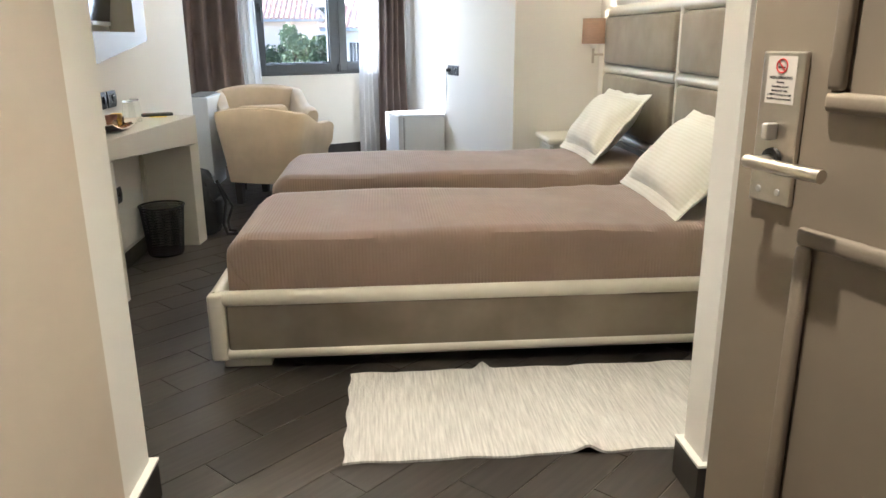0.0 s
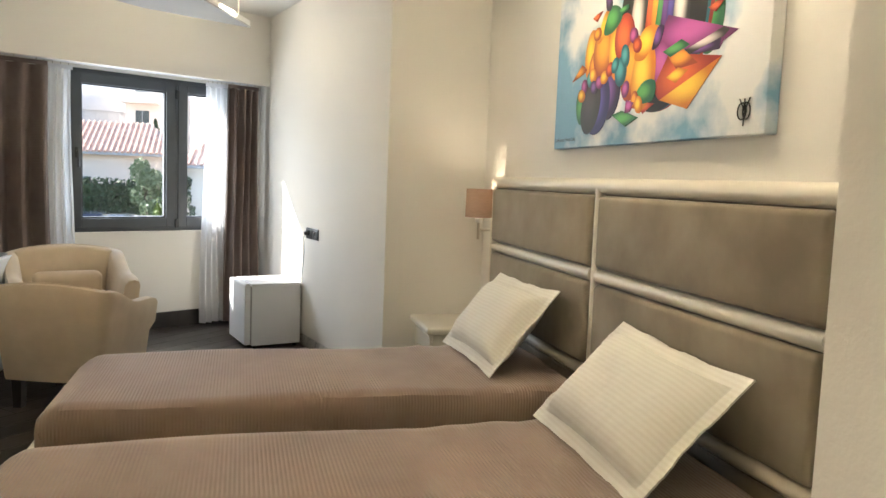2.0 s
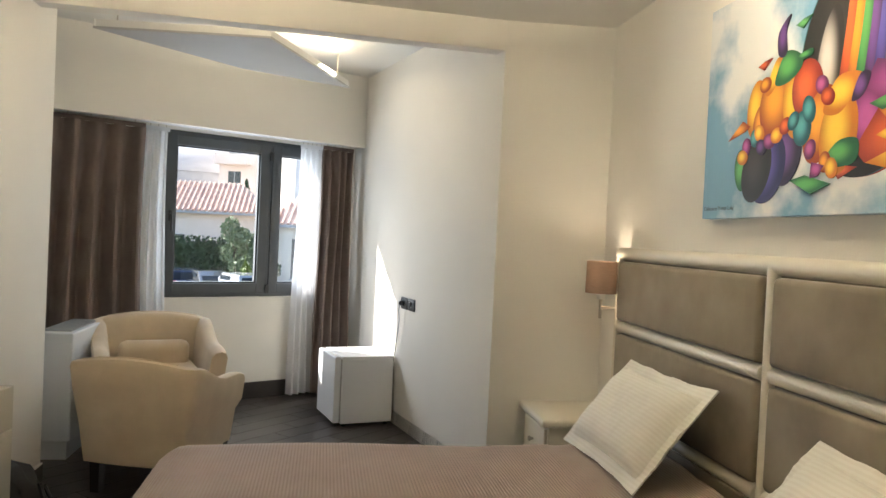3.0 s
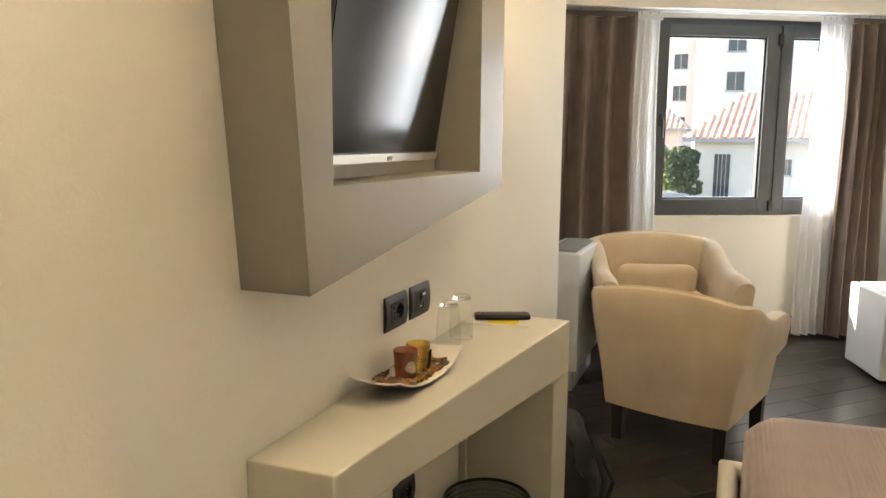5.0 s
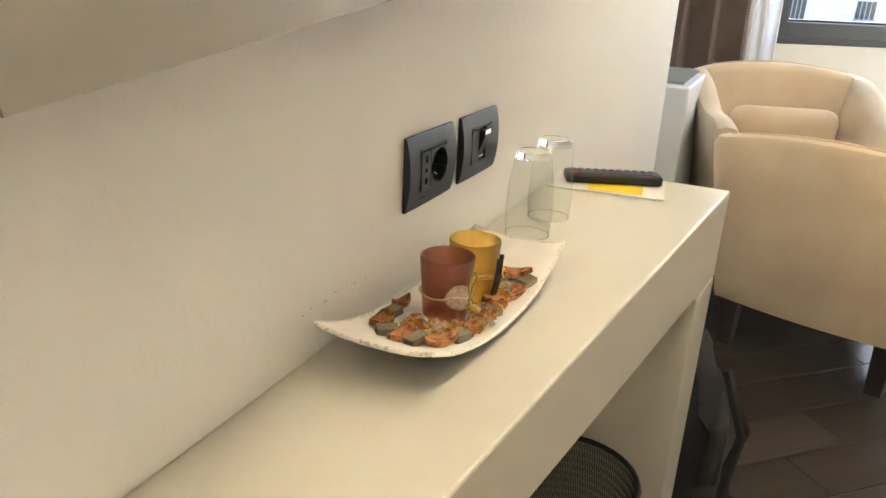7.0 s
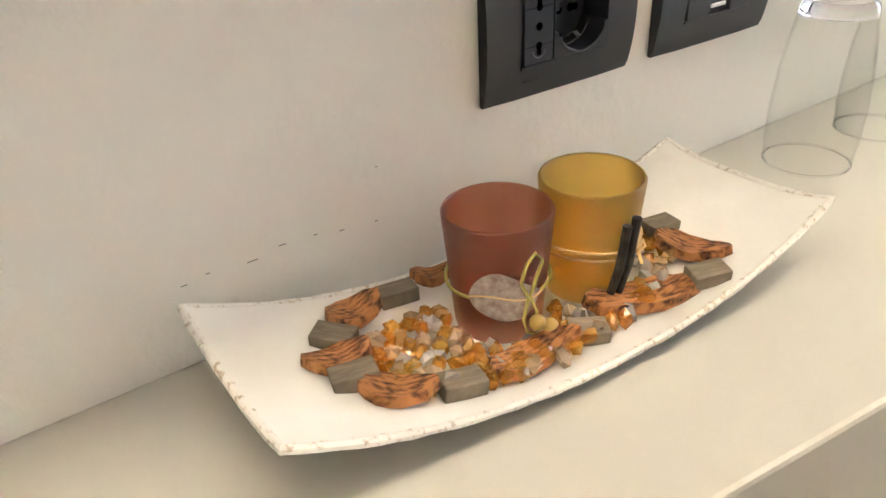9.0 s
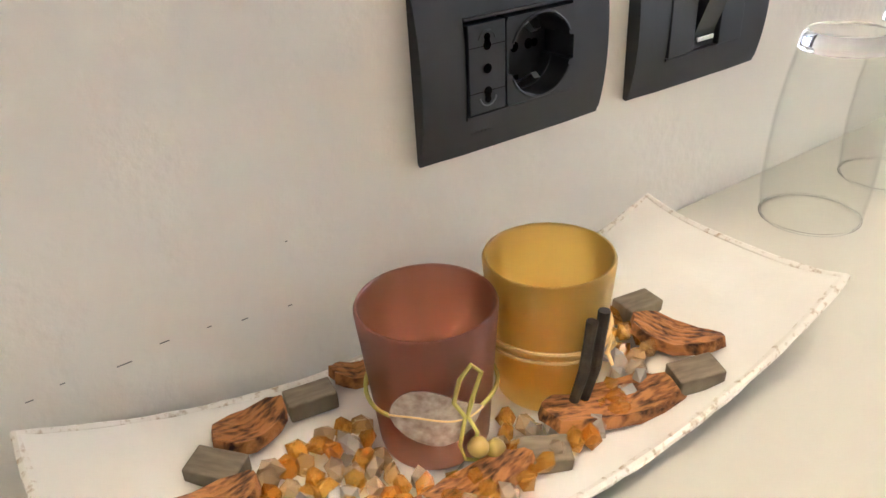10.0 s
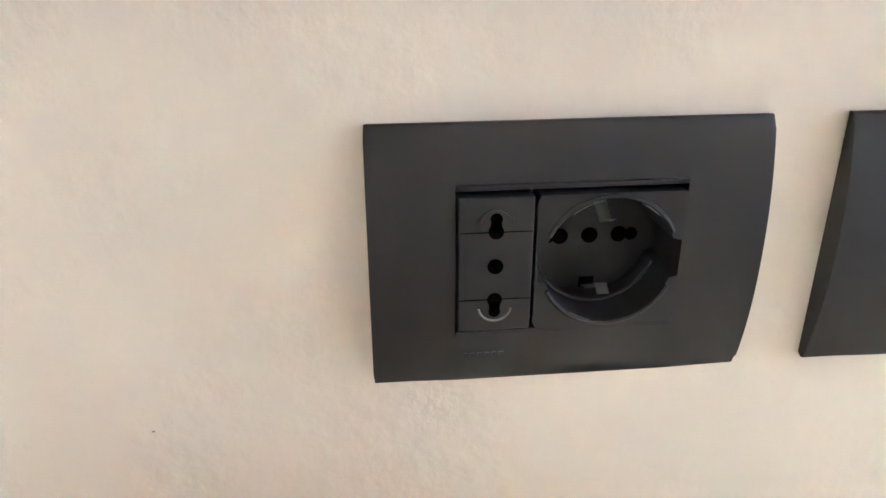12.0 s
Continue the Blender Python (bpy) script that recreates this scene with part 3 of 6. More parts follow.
def pillow(m, label):
    t = thing("pillow", label, "pillow", m, group="pillows on the beds")
    a, b = 0.318, 0.188
    nu, nv = 30, 22
    bm = bmesh.new()
    def side(sg):
        def f(u, v):
            x, y = (2 * u - 1), (2 * v - 1)
            px, py = x * a * (1 - 0.05 * (1 - abs(y)) ** 2 * 0 - 0.045 * (1 - y * y)), y * b * (1 - 0.07 * (1 - x * x))
            h = 0.082 * (max(0, 1 - x ** 4) ** 0.55) * (max(0, 1 - y ** 4) ** 0.55)
            h += 0.006 * math.sin(9 * x + 4 * y) * (1 - x * x) * (1 - y * y)
            return (px, py, sg * (h + 0.003))
        return f
    for sg in (1, -1):
        f = side(sg)
        vs = [[bm.verts.new(f(i / nu, j / nv)) for j in range(nv + 1)] for i in range(nu + 1)]
        for i in range(nu):
            for j in range(nv):
                bm.faces.new((vs[i][j], vs[i + 1][j], vs[i + 1][j + 1], vs[i][j + 1]))
    part("cushion", bm, M_PILLOW, t, smooth=True)
    bm = bmesh.new()
    n = 120
    rnd = random.Random(5)
    inner, outer = [], []
    for k in range(n):
        w = 2 * math.pi * k / n
        cx, cy = math.cos(w), math.sin(w)
        s = max(abs(cx), abs(cy))
        x, y = cx / s, cy / s
        px, py = x * a * (1 - 0.045 * (1 - y * y)), y * b * (1 - 0.07 * (1 - x * x))
        inner.append((px * 0.985, py * 0.985, 0.0))
        j = 0.004 * math.sin(k * 0.55) + 0.0015 * rnd.uniform(-1, 1)
        outer.append((px + (0.045 + j * 0.4) * (x if abs(x) > 0.98 else x * 0.2), py + (0.045 + j * 0.4) * (y if abs(y) > 0.98 else y * 0.2), j))
    rows = [[bm.verts.new((p[0], p[1], p[2] + dz)) for p in ring] for ring, dz in ((inner, 0.003), (outer, 0.003), (outer, -0.003), (inner, -0.003))]
    for r in range(4):
        for k in range(n):
            bm.faces.new((rows[r][k], rows[r][(k + 1) % n], rows[(r + 1) % 4][(k + 1) % n], rows[(r + 1) % 4][k]))
    part("flange", bm, M_PILLOW, t, "flat hemmed border", smooth=True)
    return t


def lean(x, y, z, tilt, turn):
    """Long side along y, leaning back towards the headboard, turned in its own plane."""
    up = Vector((math.cos(radians(tilt)), 0, math.sin(radians(tilt))))
    out = Vector((-math.sin(radians(tilt)), 0, math.cos(radians(tilt))))
    lx = up.cross(out)
    m = Matrix((lx, up, out)).transposed().to_4x4()
    return Matrix.Translation((x, y, z)) @ m @ Matrix.Rotation(radians(turn), 4, 'Z')


pillow(lean(1.055, 2.79, 0.655, 46, -2), "white striped pillow leaning against the headboard")
pillow(lean(1.055, 4.01, 0.672, 50, 1), "white striped pillow leaning against the headboard")


def nightstand(m, label):
    t = thing("nightstand", label, "nightstand", m, group="nightstands")
    part("top", boxed(-0.20, 0.22, -0.22, 0.22, 0.46, 0.50, bevel=0.016, seg=4), M_FRAME, t, smooth=True)
    part("body", boxed(-0.16, 0.22, -0.19, 0.19, 0.05, 0.459, bevel=0.006), M_FRAME, t)
    for z in (0.07, 0.265):
        d = part("drawer", boxed(-0.176, -0.1605, -0.175, 0.175, z, z + 0.18, bevel=0.005), M_FRAME, t)
        part("knob", lathe(bmesh.new(), [(0.006, 0.0), (0.008, 0.012), (0.014, 0.018), (0.012, 0.026), (0.004, 0.029)], 14), M_STEEL, d, smooth=True).matrix_local = pose(-0.177, 0, z + 0.09, 0, -90, 0)
    for x in (-0.14, 0.17):
        for y in (-0.17, 0.13):
            part("leg", boxed(x, x + 0.04, y, y + 0.04, 0, 0.05), M_FRAME, t)
    return t


nightstand(pose(1.09, 4.86, 0), "cream nightstand beside the bed")
nightstand(pose(1.11, 1.95, 0), "cream nightstand beside the bed")


def wall_lamp(m):
    t = thing("wall_lamp", "nickel wall lamp with taupe fabric drum shade, lit", "lamp", m)
    part("wall_plate", boxed(-0.014, 0, -0.03, 0.03, -0.07, 0.07, bevel=0.003), M_STEEL, t)
    part("arm", tube(bmesh.new(), [(-0.012, 0, -0.02), (-0.13, 0, -0.02)], 0.007, 10), M_STEEL, t, smooth=True)
    part("stem", tube(bmesh.new(), [(-0.13, 0, -0.075), (-0.13, 0, 0.035)], 0.008, 10), M_STEEL, t, smooth=True)
    part("socket", lathe(bmesh.new(), [(0.018, 0.02), (0.022, 0.045)], 16, -0.13), M_CHROME, t)
    part("shade", lathe(bmesh.new(), [(0.078, 0.05), (0.076, 0.21), (0.074, 0.21), (0.076, 0.05)], 36, -0.13, close=True), M_SHADE, t, "taupe fabric drum", smooth=True)
    part("bulb", lathe(bmesh.new(), [(0.008, 0.05), (0.022, 0.09), (0.024, 0.11), (0.012, 0.135)], 16, -0.13), M_BULB, t, smooth=True)
    p = m @ Vector((-0.13, 0, 0.155))
    point_lamp("wall_lamp_light", p, 0.75, WARM, 0.025)
    return t


wall_lamp(pose(XE - 0.001, 4.785, 1.055))


def picture():
    t = thing("painting", "large canvas of colourful curved shapes on cloudy sky", "painting", pose(XE - 0.045, 3.275, 1.87, 90, 0, -90))
    w, h = 0.71, 0.403
    part("canvas", boxed(-w, w, -h, h, -0.043, 0, bevel=0.003), M_SKY, t)
    lay = [0]
    def shape(pts, col, smooth=True):
        lay[0] += 1
        z = 0.0006 + 0.00007 * lay[0]
        bm = bmesh.new()
        n = len(pts)
        out = []
        if smooth:
            for i in range(n):
                p0, p1, p2, p3 = [Vector(pts[(i + k - 1) % n]) for k in range(4)]
                for s in range(6):
                    q = s / 6
                    out.append(0.5 * ((2 * p1) + (p2 - p0) * q + (2 * p0 - 5 * p1 + 4 * p2 - p3) * q * q + (3 * p1 - p0 - 3 * p2 + p3) * q ** 3))
        else:
            out = [Vector(p) for p in pts]
        lo = [bm.verts.new((p.x, p.y, 0.0002)) for p in out]
        hi = [bm.verts.new((p.x, p.y, z)) for p in out]
        bm.faces.new(hi)
        for i in range(len(out)):
            bm.faces.new((lo[i], lo[(i + 1) % len(out)], hi[(i + 1) % len(out)], hi[i]))
        bmesh.ops.triangulate(bm, faces=bm.faces[:])
        part("painted_shape", bm, col, t)
    def ell(cx, cy, rx, ry, rot=0, n=14):
        c, s = math.cos(radians(rot)), math.sin(radians(rot))
        return [(cx + rx * math.cos(2 * math.pi * i / n) * c - ry * math.sin(2 * math.pi * i / n) * s, cy + rx * math.cos(2 * math.pi * i / n) * s + ry * math.sin(2 * math.pi * i / n) * c) for i in range(n)]
    K, O, Y, G, P, V, R, T, B, S = [PAINT[k] for k in "KOYGPVRTBS"]
    # tall egg with rainbow stripes
    shape(ell(0.42, -0.01, 0.078, 0.135, 4), G)
    shape(ell(0.155, 0.045, 0.292, 0.345, 0, 22), R)
    shape(ell(0.142, 0.04, 0.285, 0.34, 0, 22), T)
    shape(ell(0.135, 0.035, 0.275, 0.335, 0, 22), K)
    shape(ell(-0.01, 0.03, 0.055, 0.19, -8, 18), S)
    shape(ell(0.265, 0.06, 0.05, 0.21, 4, 18), S)
    for k, c in enumerate((R, O, G, V, B)):
        x = 0.045 + 0.034 * k
        shape([(x - 0.015, -0.10), (x + 0.012, 0.12), (x + 0.045 - 0.004 * k, 0.365), (x + 0.079 - 0.004 * k, 0.36), (x + 0.048, 0.12), (x + 0.020, -0.10)], c)
    # magenta fin and the red and yellow sail
    shape([(0.19, 0.02), (0.57, -0.095), (0.50, -0.118), (0.485, -0.137), (0.22, -0.10), (0.14, -0.06)], P, False)
    shape([(0.30, -0.115), (0.50, -0.075), (0.53, -0.088), (0.50, -0.105), (0.33, -0.128)], S, False)
    shape([(0.31, -0.135), (0.49, -0.105), (0.485, -0.139)], V, False)
    shape([(0.11, -0.05), (0.21, -0.09), (0.25, -0.16), (0.13, -0.24), (0.09, -0.14)], P)
    shape([(0.12, -0.22), (0.21, -0.11), (0.50, -0.16), (0.334, -0.305), (0.16, -0.26)], R, False)
    shape([(0.165, -0.262), (0.50, -0.16), (0.334, -0.305)], Y, False)
    shape([(0.20, -0.115), (0.28, -0.10), (0.38, -0.165), (0.26, -0.17)], O, False)
    shape([(0.17, -0.10), (0.28, -0.075), (0.33, -0.10), (0.22, -0.125)], G, False)
    shape([(0.20, -0.19), (0.27, -0.165), (0.33, -0.18), (0.26, -0.215)], Y, False)
    shape([(0.01, -0.25), (0.10, -0.265), (0.135, -0.27), (0.06, -0.30)], R, False)
    # body of rounded shapes
    shape(ell(-0.445, -0.235, 0.045, 0.075, 8), G)
    shape(ell(-0.20, -0.20, 0.085, 0.105, -14), V)
    shape(ell(-0.30, -0.235, 0.105, 0.125, -24), B)
    shape(ell(-0.355, -0.24, 0.082, 0.115, -22), K)
    shape(ell(-0.37, -0.03, 0.055, 0.10, -6), Y)
    shape(ell(-0.335, -0.085, 0.05, 0.07, -10), O)
    shape(ell(-0.255, -0.03, 0.095, 0.115, -10), O)
    shape(ell(-0.165, -0.05, 0.055, 0.11, 12), Y)
    shape(ell(-0.10, -0.01, 0.075, 0.095, 8), R)
    shape(ell(-0.03, -0.13, 0.075, 0.12, -18), O)
    shape(ell(0.05, -0.165, 0.08, 0.125, -8), Y)
    shape([(-0.01, -0.25), (0.05, -0.19), (0.13, -0.19), (0.13, -0.25), (0.06, -0.265)], G)
    shape([(-0.02, -0.09), (0.04, 0.0), (0.14, -0.01), (0.09, -0.08), (0.04, -0.11)], Y)
    shape([(0.10, -0.08), (0.13, -0.01), (0.17, -0.015), (0.145, -0.07)], V)
    shape([(-0.32, 0.02), (-0.27, 0.115), (-0.22, 0.12), (-0.23, 0.07), (-0.29, 0.01)], Y)
    shape([(-0.27, 0.04), (-0.22, 0.13), (-0.15, 0.115), (-0.13, 0.07), (-0.20, 0.03)], G)
    shape([(-0.257, 0.13), (-0.262, 0.205), (-0.202, 0.252), (-0.222, 0.20), (-0.215, 0.125)], V)
    shape([(-0.54, -0.12), (-0.45, -0.06), (-0.40, -0.085), (-0.44, -0.10)], O, False)
    shape([(-0.15, 0.105), (-0.09, 0.115), (-0.085, 0.095), (-0.14, 0.09)], G)
    shape(ell(-0.115, -0.13, 0.045, 0.055, 0), T)
    shape(ell(-0.085, -0.075, 0.03, 0.045, 20), T)
    for k, (x, y, c) in enumerate(((-0.42, -0.155, P), (-0.37, -0.13, T), (-0.345, -0.115, Y), (-0.33, -0.165, V), (-0.285, -0.15, P), (-0.245, -0.135, Y), (-0.20, -0.11, R), (-0.16, -0.10, T), (-0.07, -0.20, P), (0.0, -0.245, O), (0.03, -0.265, Y), (-0.03, -0.01, P), (0.0, -0.05, R), (-0.44, -0.19, Y), (-0.32, 0.045, O))):
        shape(ell(x, y, 0.026, 0.032, 20 * k, 8), c)
    shape([(-0.165, -0.289), (-0.09, -0.278), (0.03, -0.311), (-0.057, -0.338)], G, False)
    shape([(-0.06, -0.24), (0.0, -0.255), (-0.03, -0.285), (-0.065, -0.29)], P, False)
    for x, y, c in ((-0.33, 0.115, R), (-0.13, 0.205, G), (0.46, -0.005, R)):
        shape([(x - 0.04, y), (x, y + 0.012), (x + 0.04, y + 0.015), (x - 0.005, y - 0.018)], c, False)
    sig = bmesh.new()
    for cx, rx in ((0.614, 0.019), (0.634, 0.016)):
        tube(sig, [(cx + rx * math.cos(k * 0.45), -0.335 + 0.024 * math.sin(k * 0.45), 0.004) for k in range(15)], 0.0022, 6)
    tube(sig, [(0.624, -0.300, 0.004), (0.626, -0.335, 0.004), (0.623, -0.378, 0.004)], 0.002, 6)
    tube(sig, [(0.602, -0.300, 0.004), (0.625, -0.335, 0.004), (0.648, -0.298, 0.004)], 0.002, 6)
    part("signature", sig, M_BLACKM, t)
    writing("caption", "Collezione Privata Lulaj", 0.022, M_BLACKM, t, pose(-0.695, -0.372, 0.0012), 'LEFT')
    return t


def writing(name, text, size, mat, parent, m, align='CENTER'):
    cu = bpy.data.curves.new(name, 'FONT')
    cu.body, cu.size, cu.align_x = text, size, align
    cu.extrude = 0.0002
    tmp = new(name + "_tmp", cu)
    bpy.context.view_layer.update()
    me = bpy.data.meshes.new_from_object(tmp.evaluated_get(bpy.context.evaluated_depsgraph_get()))
    bpy.data.objects.remove(tmp)
    me.materials.clear()
    me.materials.append(mat)
    o = new(name, me)
    o.parent = parent
    o.matrix_local = m
    return o


M_SKY = material("painted_sky", rough=0.6)
noisy(M_SKY, (0.17, 0.34, 0.50), (0.74, 0.75, 0.75), 2.2, 7, 0.46, 0.58)
PAINT = {}
for k, c, edge in (("K", (0.035, 0.032, 0.03), (0.008, 0.007, 0.007)), ("O", (0.86, 0.36, 0.03), (0.30, 0.05, 0.008)), ("Y", (0.90, 0.60, 0.05), (0.55, 0.17, 0.01)),
                   ("G", (0.10, 0.38, 0.10), (0.008, 0.10, 0.04)), ("P", (0.45, 0.09, 0.33), (0.12, 0.012, 0.10)), ("V", (0.17, 0.07, 0.30), (0.02, 0.008, 0.045)),
                   ("R", (0.72, 0.13, 0.03), (0.26, 0.02, 0.01)), ("T", (0.08, 0.36, 0.40), (0.01, 0.10, 0.13)), ("B", (0.11, 0.09, 0.42), (0.012, 0.01, 0.09)), ("S", (0.72, 0.68, 0.64), (0.02, 0.018, 0.018))):
    m_ = PAINT[k] = material("paint_" + k, c, 0.5)
    ln_ = m_.node_tree.nodes.new("ShaderNodeVectorMath")
    ln_.operation = 'LENGTH'
    gc_ = m_.node_tree.nodes.new("ShaderNodeMapping")
    gt_ = m_.node_tree.nodes.new("ShaderNodeTexCoord")
    gc_.inputs["Scale"].default_value, gc_.inputs["Location"].default_value = (2, 2, 0), (-0.85, -1.1, 0)
    gr_ = m_.node_tree.nodes.new("ShaderNodeValToRGB")
    gr_.color_ramp.interpolation = 'EASE'
    gr_.color_ramp.elements[0].position, gr_.color_ramp.elements[0].color = 0.15, (*c, 1)
    gr_.color_ramp.elements[1].position, gr_.color_ramp.elements[1].color = 0.98, (*edge, 1)
    link(m_, gt_.outputs["Generated"], gc_.inputs[0])
    link(m_, gc_.outputs[0], ln_.inputs[0])
    link(m_, ln_.outputs["Value"], gr_.inputs[0])
    link(m_, gr_.outputs[0], bsdf(m_).inputs["Base Color"])
picture()

# ---- west wall: desk, television box, sockets ----
def desk():
    t = thing("desk", "cream lacquered tapered console desk on the wall", "desk")
    ya, yb, xa, xb, zt, zu, zn = 3.0, 4.178, -1.388, -1.262, 0.735, 0.575, 0.652
    xw = XW + 0.001
    def fx(y):
        return xa + (xb - xa) * (y - ya) / (yb - ya)
    bm = prism(bmesh.new(), [(xw, ya), (fx(ya), ya), (fx(yb), yb), (xw, yb)], zu, zt)
    for v in bm.verts:
        if v.co.z < zu + 0.01 and v.co.y < ya + 0.1:
            v.co.z = zn
    bmesh.ops.bevel(bm, geom=bm.edges[:], offset=0.003, segments=2, affect='EDGES', profile=0.5)
    part("top", bm, M_LACQ, t)
    part("leg", prism(bmesh.new(), [(xw, ya), (fx(ya), ya), (fx(ya + 0.13), ya + 0.13), (xw, ya + 0.13)], 0, zn - 0.012, 0.003), M_LACQ, t)
    part("leg", prism(bmesh.new(), [(xw, yb - 0.13), (fx(yb - 0.13), yb - 0.13), (fx(yb), yb), (xw, yb)], 0, zu, 0.003), M_LACQ, t)
    part("conduit", boxed(xw, xw + 0.02, yb - 0.155, yb - 0.135, 0, zu), M_LACQ, t)
    return t


desk()


def tv_box():
    t = thing("television_surround", "deep grey-beige box frame round the wall television", "television surround")
    xw, xf = XW + 0.001, -1.425
    ya, yb = 3.0, 3.985
    oa, ob, oz0, oz1 = 3.075, 3.80, 1.185, 1.655
    def face(bm, x0, x1, pts):
        lo = [bm.verts.new((x0, y, z)) for y, z in pts]
        hi = [bm.verts.new((x1, y, z)) for y, z in pts]
        n = len(pts)
        fs = [bm.faces.new(lo), bm.faces.new(hi[::-1])]
        for i in range(n):
            fs.append(bm.faces.new((lo[i], lo[(i + 1) % n], hi[(i + 1) % n], hi[i])))
        return bm
    zt = 1.85
    z_a, z_b = 1.02, 1.143
    part("bottom", face(bmesh.new(), xw, xf, [(ya, z_a), (yb, z_b), (ob, oz0), (oa, oz0)]), M_TVBOX, t)
    part("side", face(bmesh.new(), xw, xf, [(ya, z_a), (oa, oz0), (oa, oz1), (ya - 0.085, zt + 0.02)]), M_TVBOX, t)
    part("side", face(bmesh.new(), xw, xf, [(yb, z_b), (yb, zt), (ob, oz1), (ob, oz0)]), M_TVBOX, t)
    part("top", face(bmesh.new(), xw, xf, [(ya - 0.085, zt + 0.02), (oa, oz1), (ob, oz1), (yb, zt)]), M_TVBOX, t)
    part("back", boxed(xw, xw + 0.006, oa, ob, oz0, oz1), M_LACQ, t)
    return t


tv_box()


def television():
    t = thing("television", "small black flat television tilted in the wall box", "television", pose(-1.50, 3.42, 1.215, 0, 0, 5) @ pose(0, 0, 0, 0, 9, 0))
    part("casing", boxed(-0.03, 0.0, -0.335, 0.335, 0.0, 0.41, bevel=0.006, seg=3), M_TVRIM, t)
    part("screen", boxed(0.0, 0.002, -0.325, 0.325, 0.022, 0.40), M_SCREEN, t, "dark glossy screen")
    part("lower_bezel", boxed(0.0, 0.006, -0.333, 0.333, 0.001, 0.019, bevel=0.002), M_CHROME, t, "silver lower edge")
    part("badge", boxed(0.006, 0.0075, -0.012, 0.012, 0.005, 0.014), M_GASKET, t)
    part("bracket", boxed(-0.055, -0.031, -0.06, 0.06, 0.14, 0.26), M_BLACKM, t)
    return t


television()


# plates: local x along the wall, y up, z out of the wall
def on_west_wall(y, z, x=XW):
    m = Matrix(((0, 0, 1), (1, 0, 0), (0, 1, 0))).to_4x4()
    return Matrix.Translation((x, y, z)) @ m


def plate_shell(bm, w, h, hole, depth=0.0095):
    """A domed frame plate with a rectangular opening, bowed over its height."""
    hx0, hx1, hy0, hy1 = hole
    xs = [-w / 2, hx0, hx1, w / 2]
    ys = sorted(set([-h / 2 + h * i / 20 for i in range(21)] + [hy0, hy1]))
    front = {}
    for x in xs:
        for y in ys:
            front[x, y] = bm.verts.new((x, y, depth - 0.0055 * (abs(y) / (h / 2)) ** 2.2))
    for i in range(3):
        for j in range(len(ys) - 1):
            if i == 1 and ys[j] >= hy0 - 1e-6 and ys[j + 1] <= hy1 + 1e-6:
                continue
            bm.faces.new((front[xs[i], ys[j]], front[xs[i + 1], ys[j]], front[xs[i + 1], ys[j + 1]], front[xs[i], ys[j + 1]]))
    rim = [e for e in bm.edges if len(e.link_faces) == 1]
    ret = bmesh.ops.extrude_edge_only(bm, edges=rim)
    for v in [g for g in ret["geom"] if isinstance(g, bmesh.types.BMVert)]:
        v.co.z = 0.0003
        if abs(v.co.x) > w / 2 - 1e-4:
            v.co.x *= 0.985
        if abs(v.co.y) > h / 2 - 1e-4:
            v.co.y *= 0.985
    outer = [e for e in bm.edges if len(e.link_faces) == 2 and all(v.co.z > 0.002 for v in e.verts) and (all(abs(abs(v.co.y) - h / 2) < 1e-5 for v in e.verts) or all(abs(abs(v.co.x) - w / 2) < 1e-5 for v in e.verts))]
    bmesh.ops.bevel(bm, geom=outer, offset=0.0012, segments=2, affect='EDGES', profile=0.5)
    return bm


def keyhole(bm, x, y, z, r, s, up=1, n=14):
    """A pin opening as raised flat discs, a round one joined with a smaller one."""
    for (cx, cy, rr) in ((x, y, r), (x, y + up * s, r * 0.8), (x, y + up * s * 0.5, r * 0.75)):
        lathe(bm, [(rr, z - 0.0006), (rr, z)], n, cx, cy)
    return bm


def arc(cx, cy, r, a0, a1, z, n=12):
    return [(cx + r * math.cos(radians(a0 + (a1 - a0) * i / n)), cy + r * math.sin(radians(a0 + (a1 - a0) * i / n)), z) for i in range(n + 1)]


M_WORN = material("worn_edge", (0.16, 0.16, 0.165), 0.5)


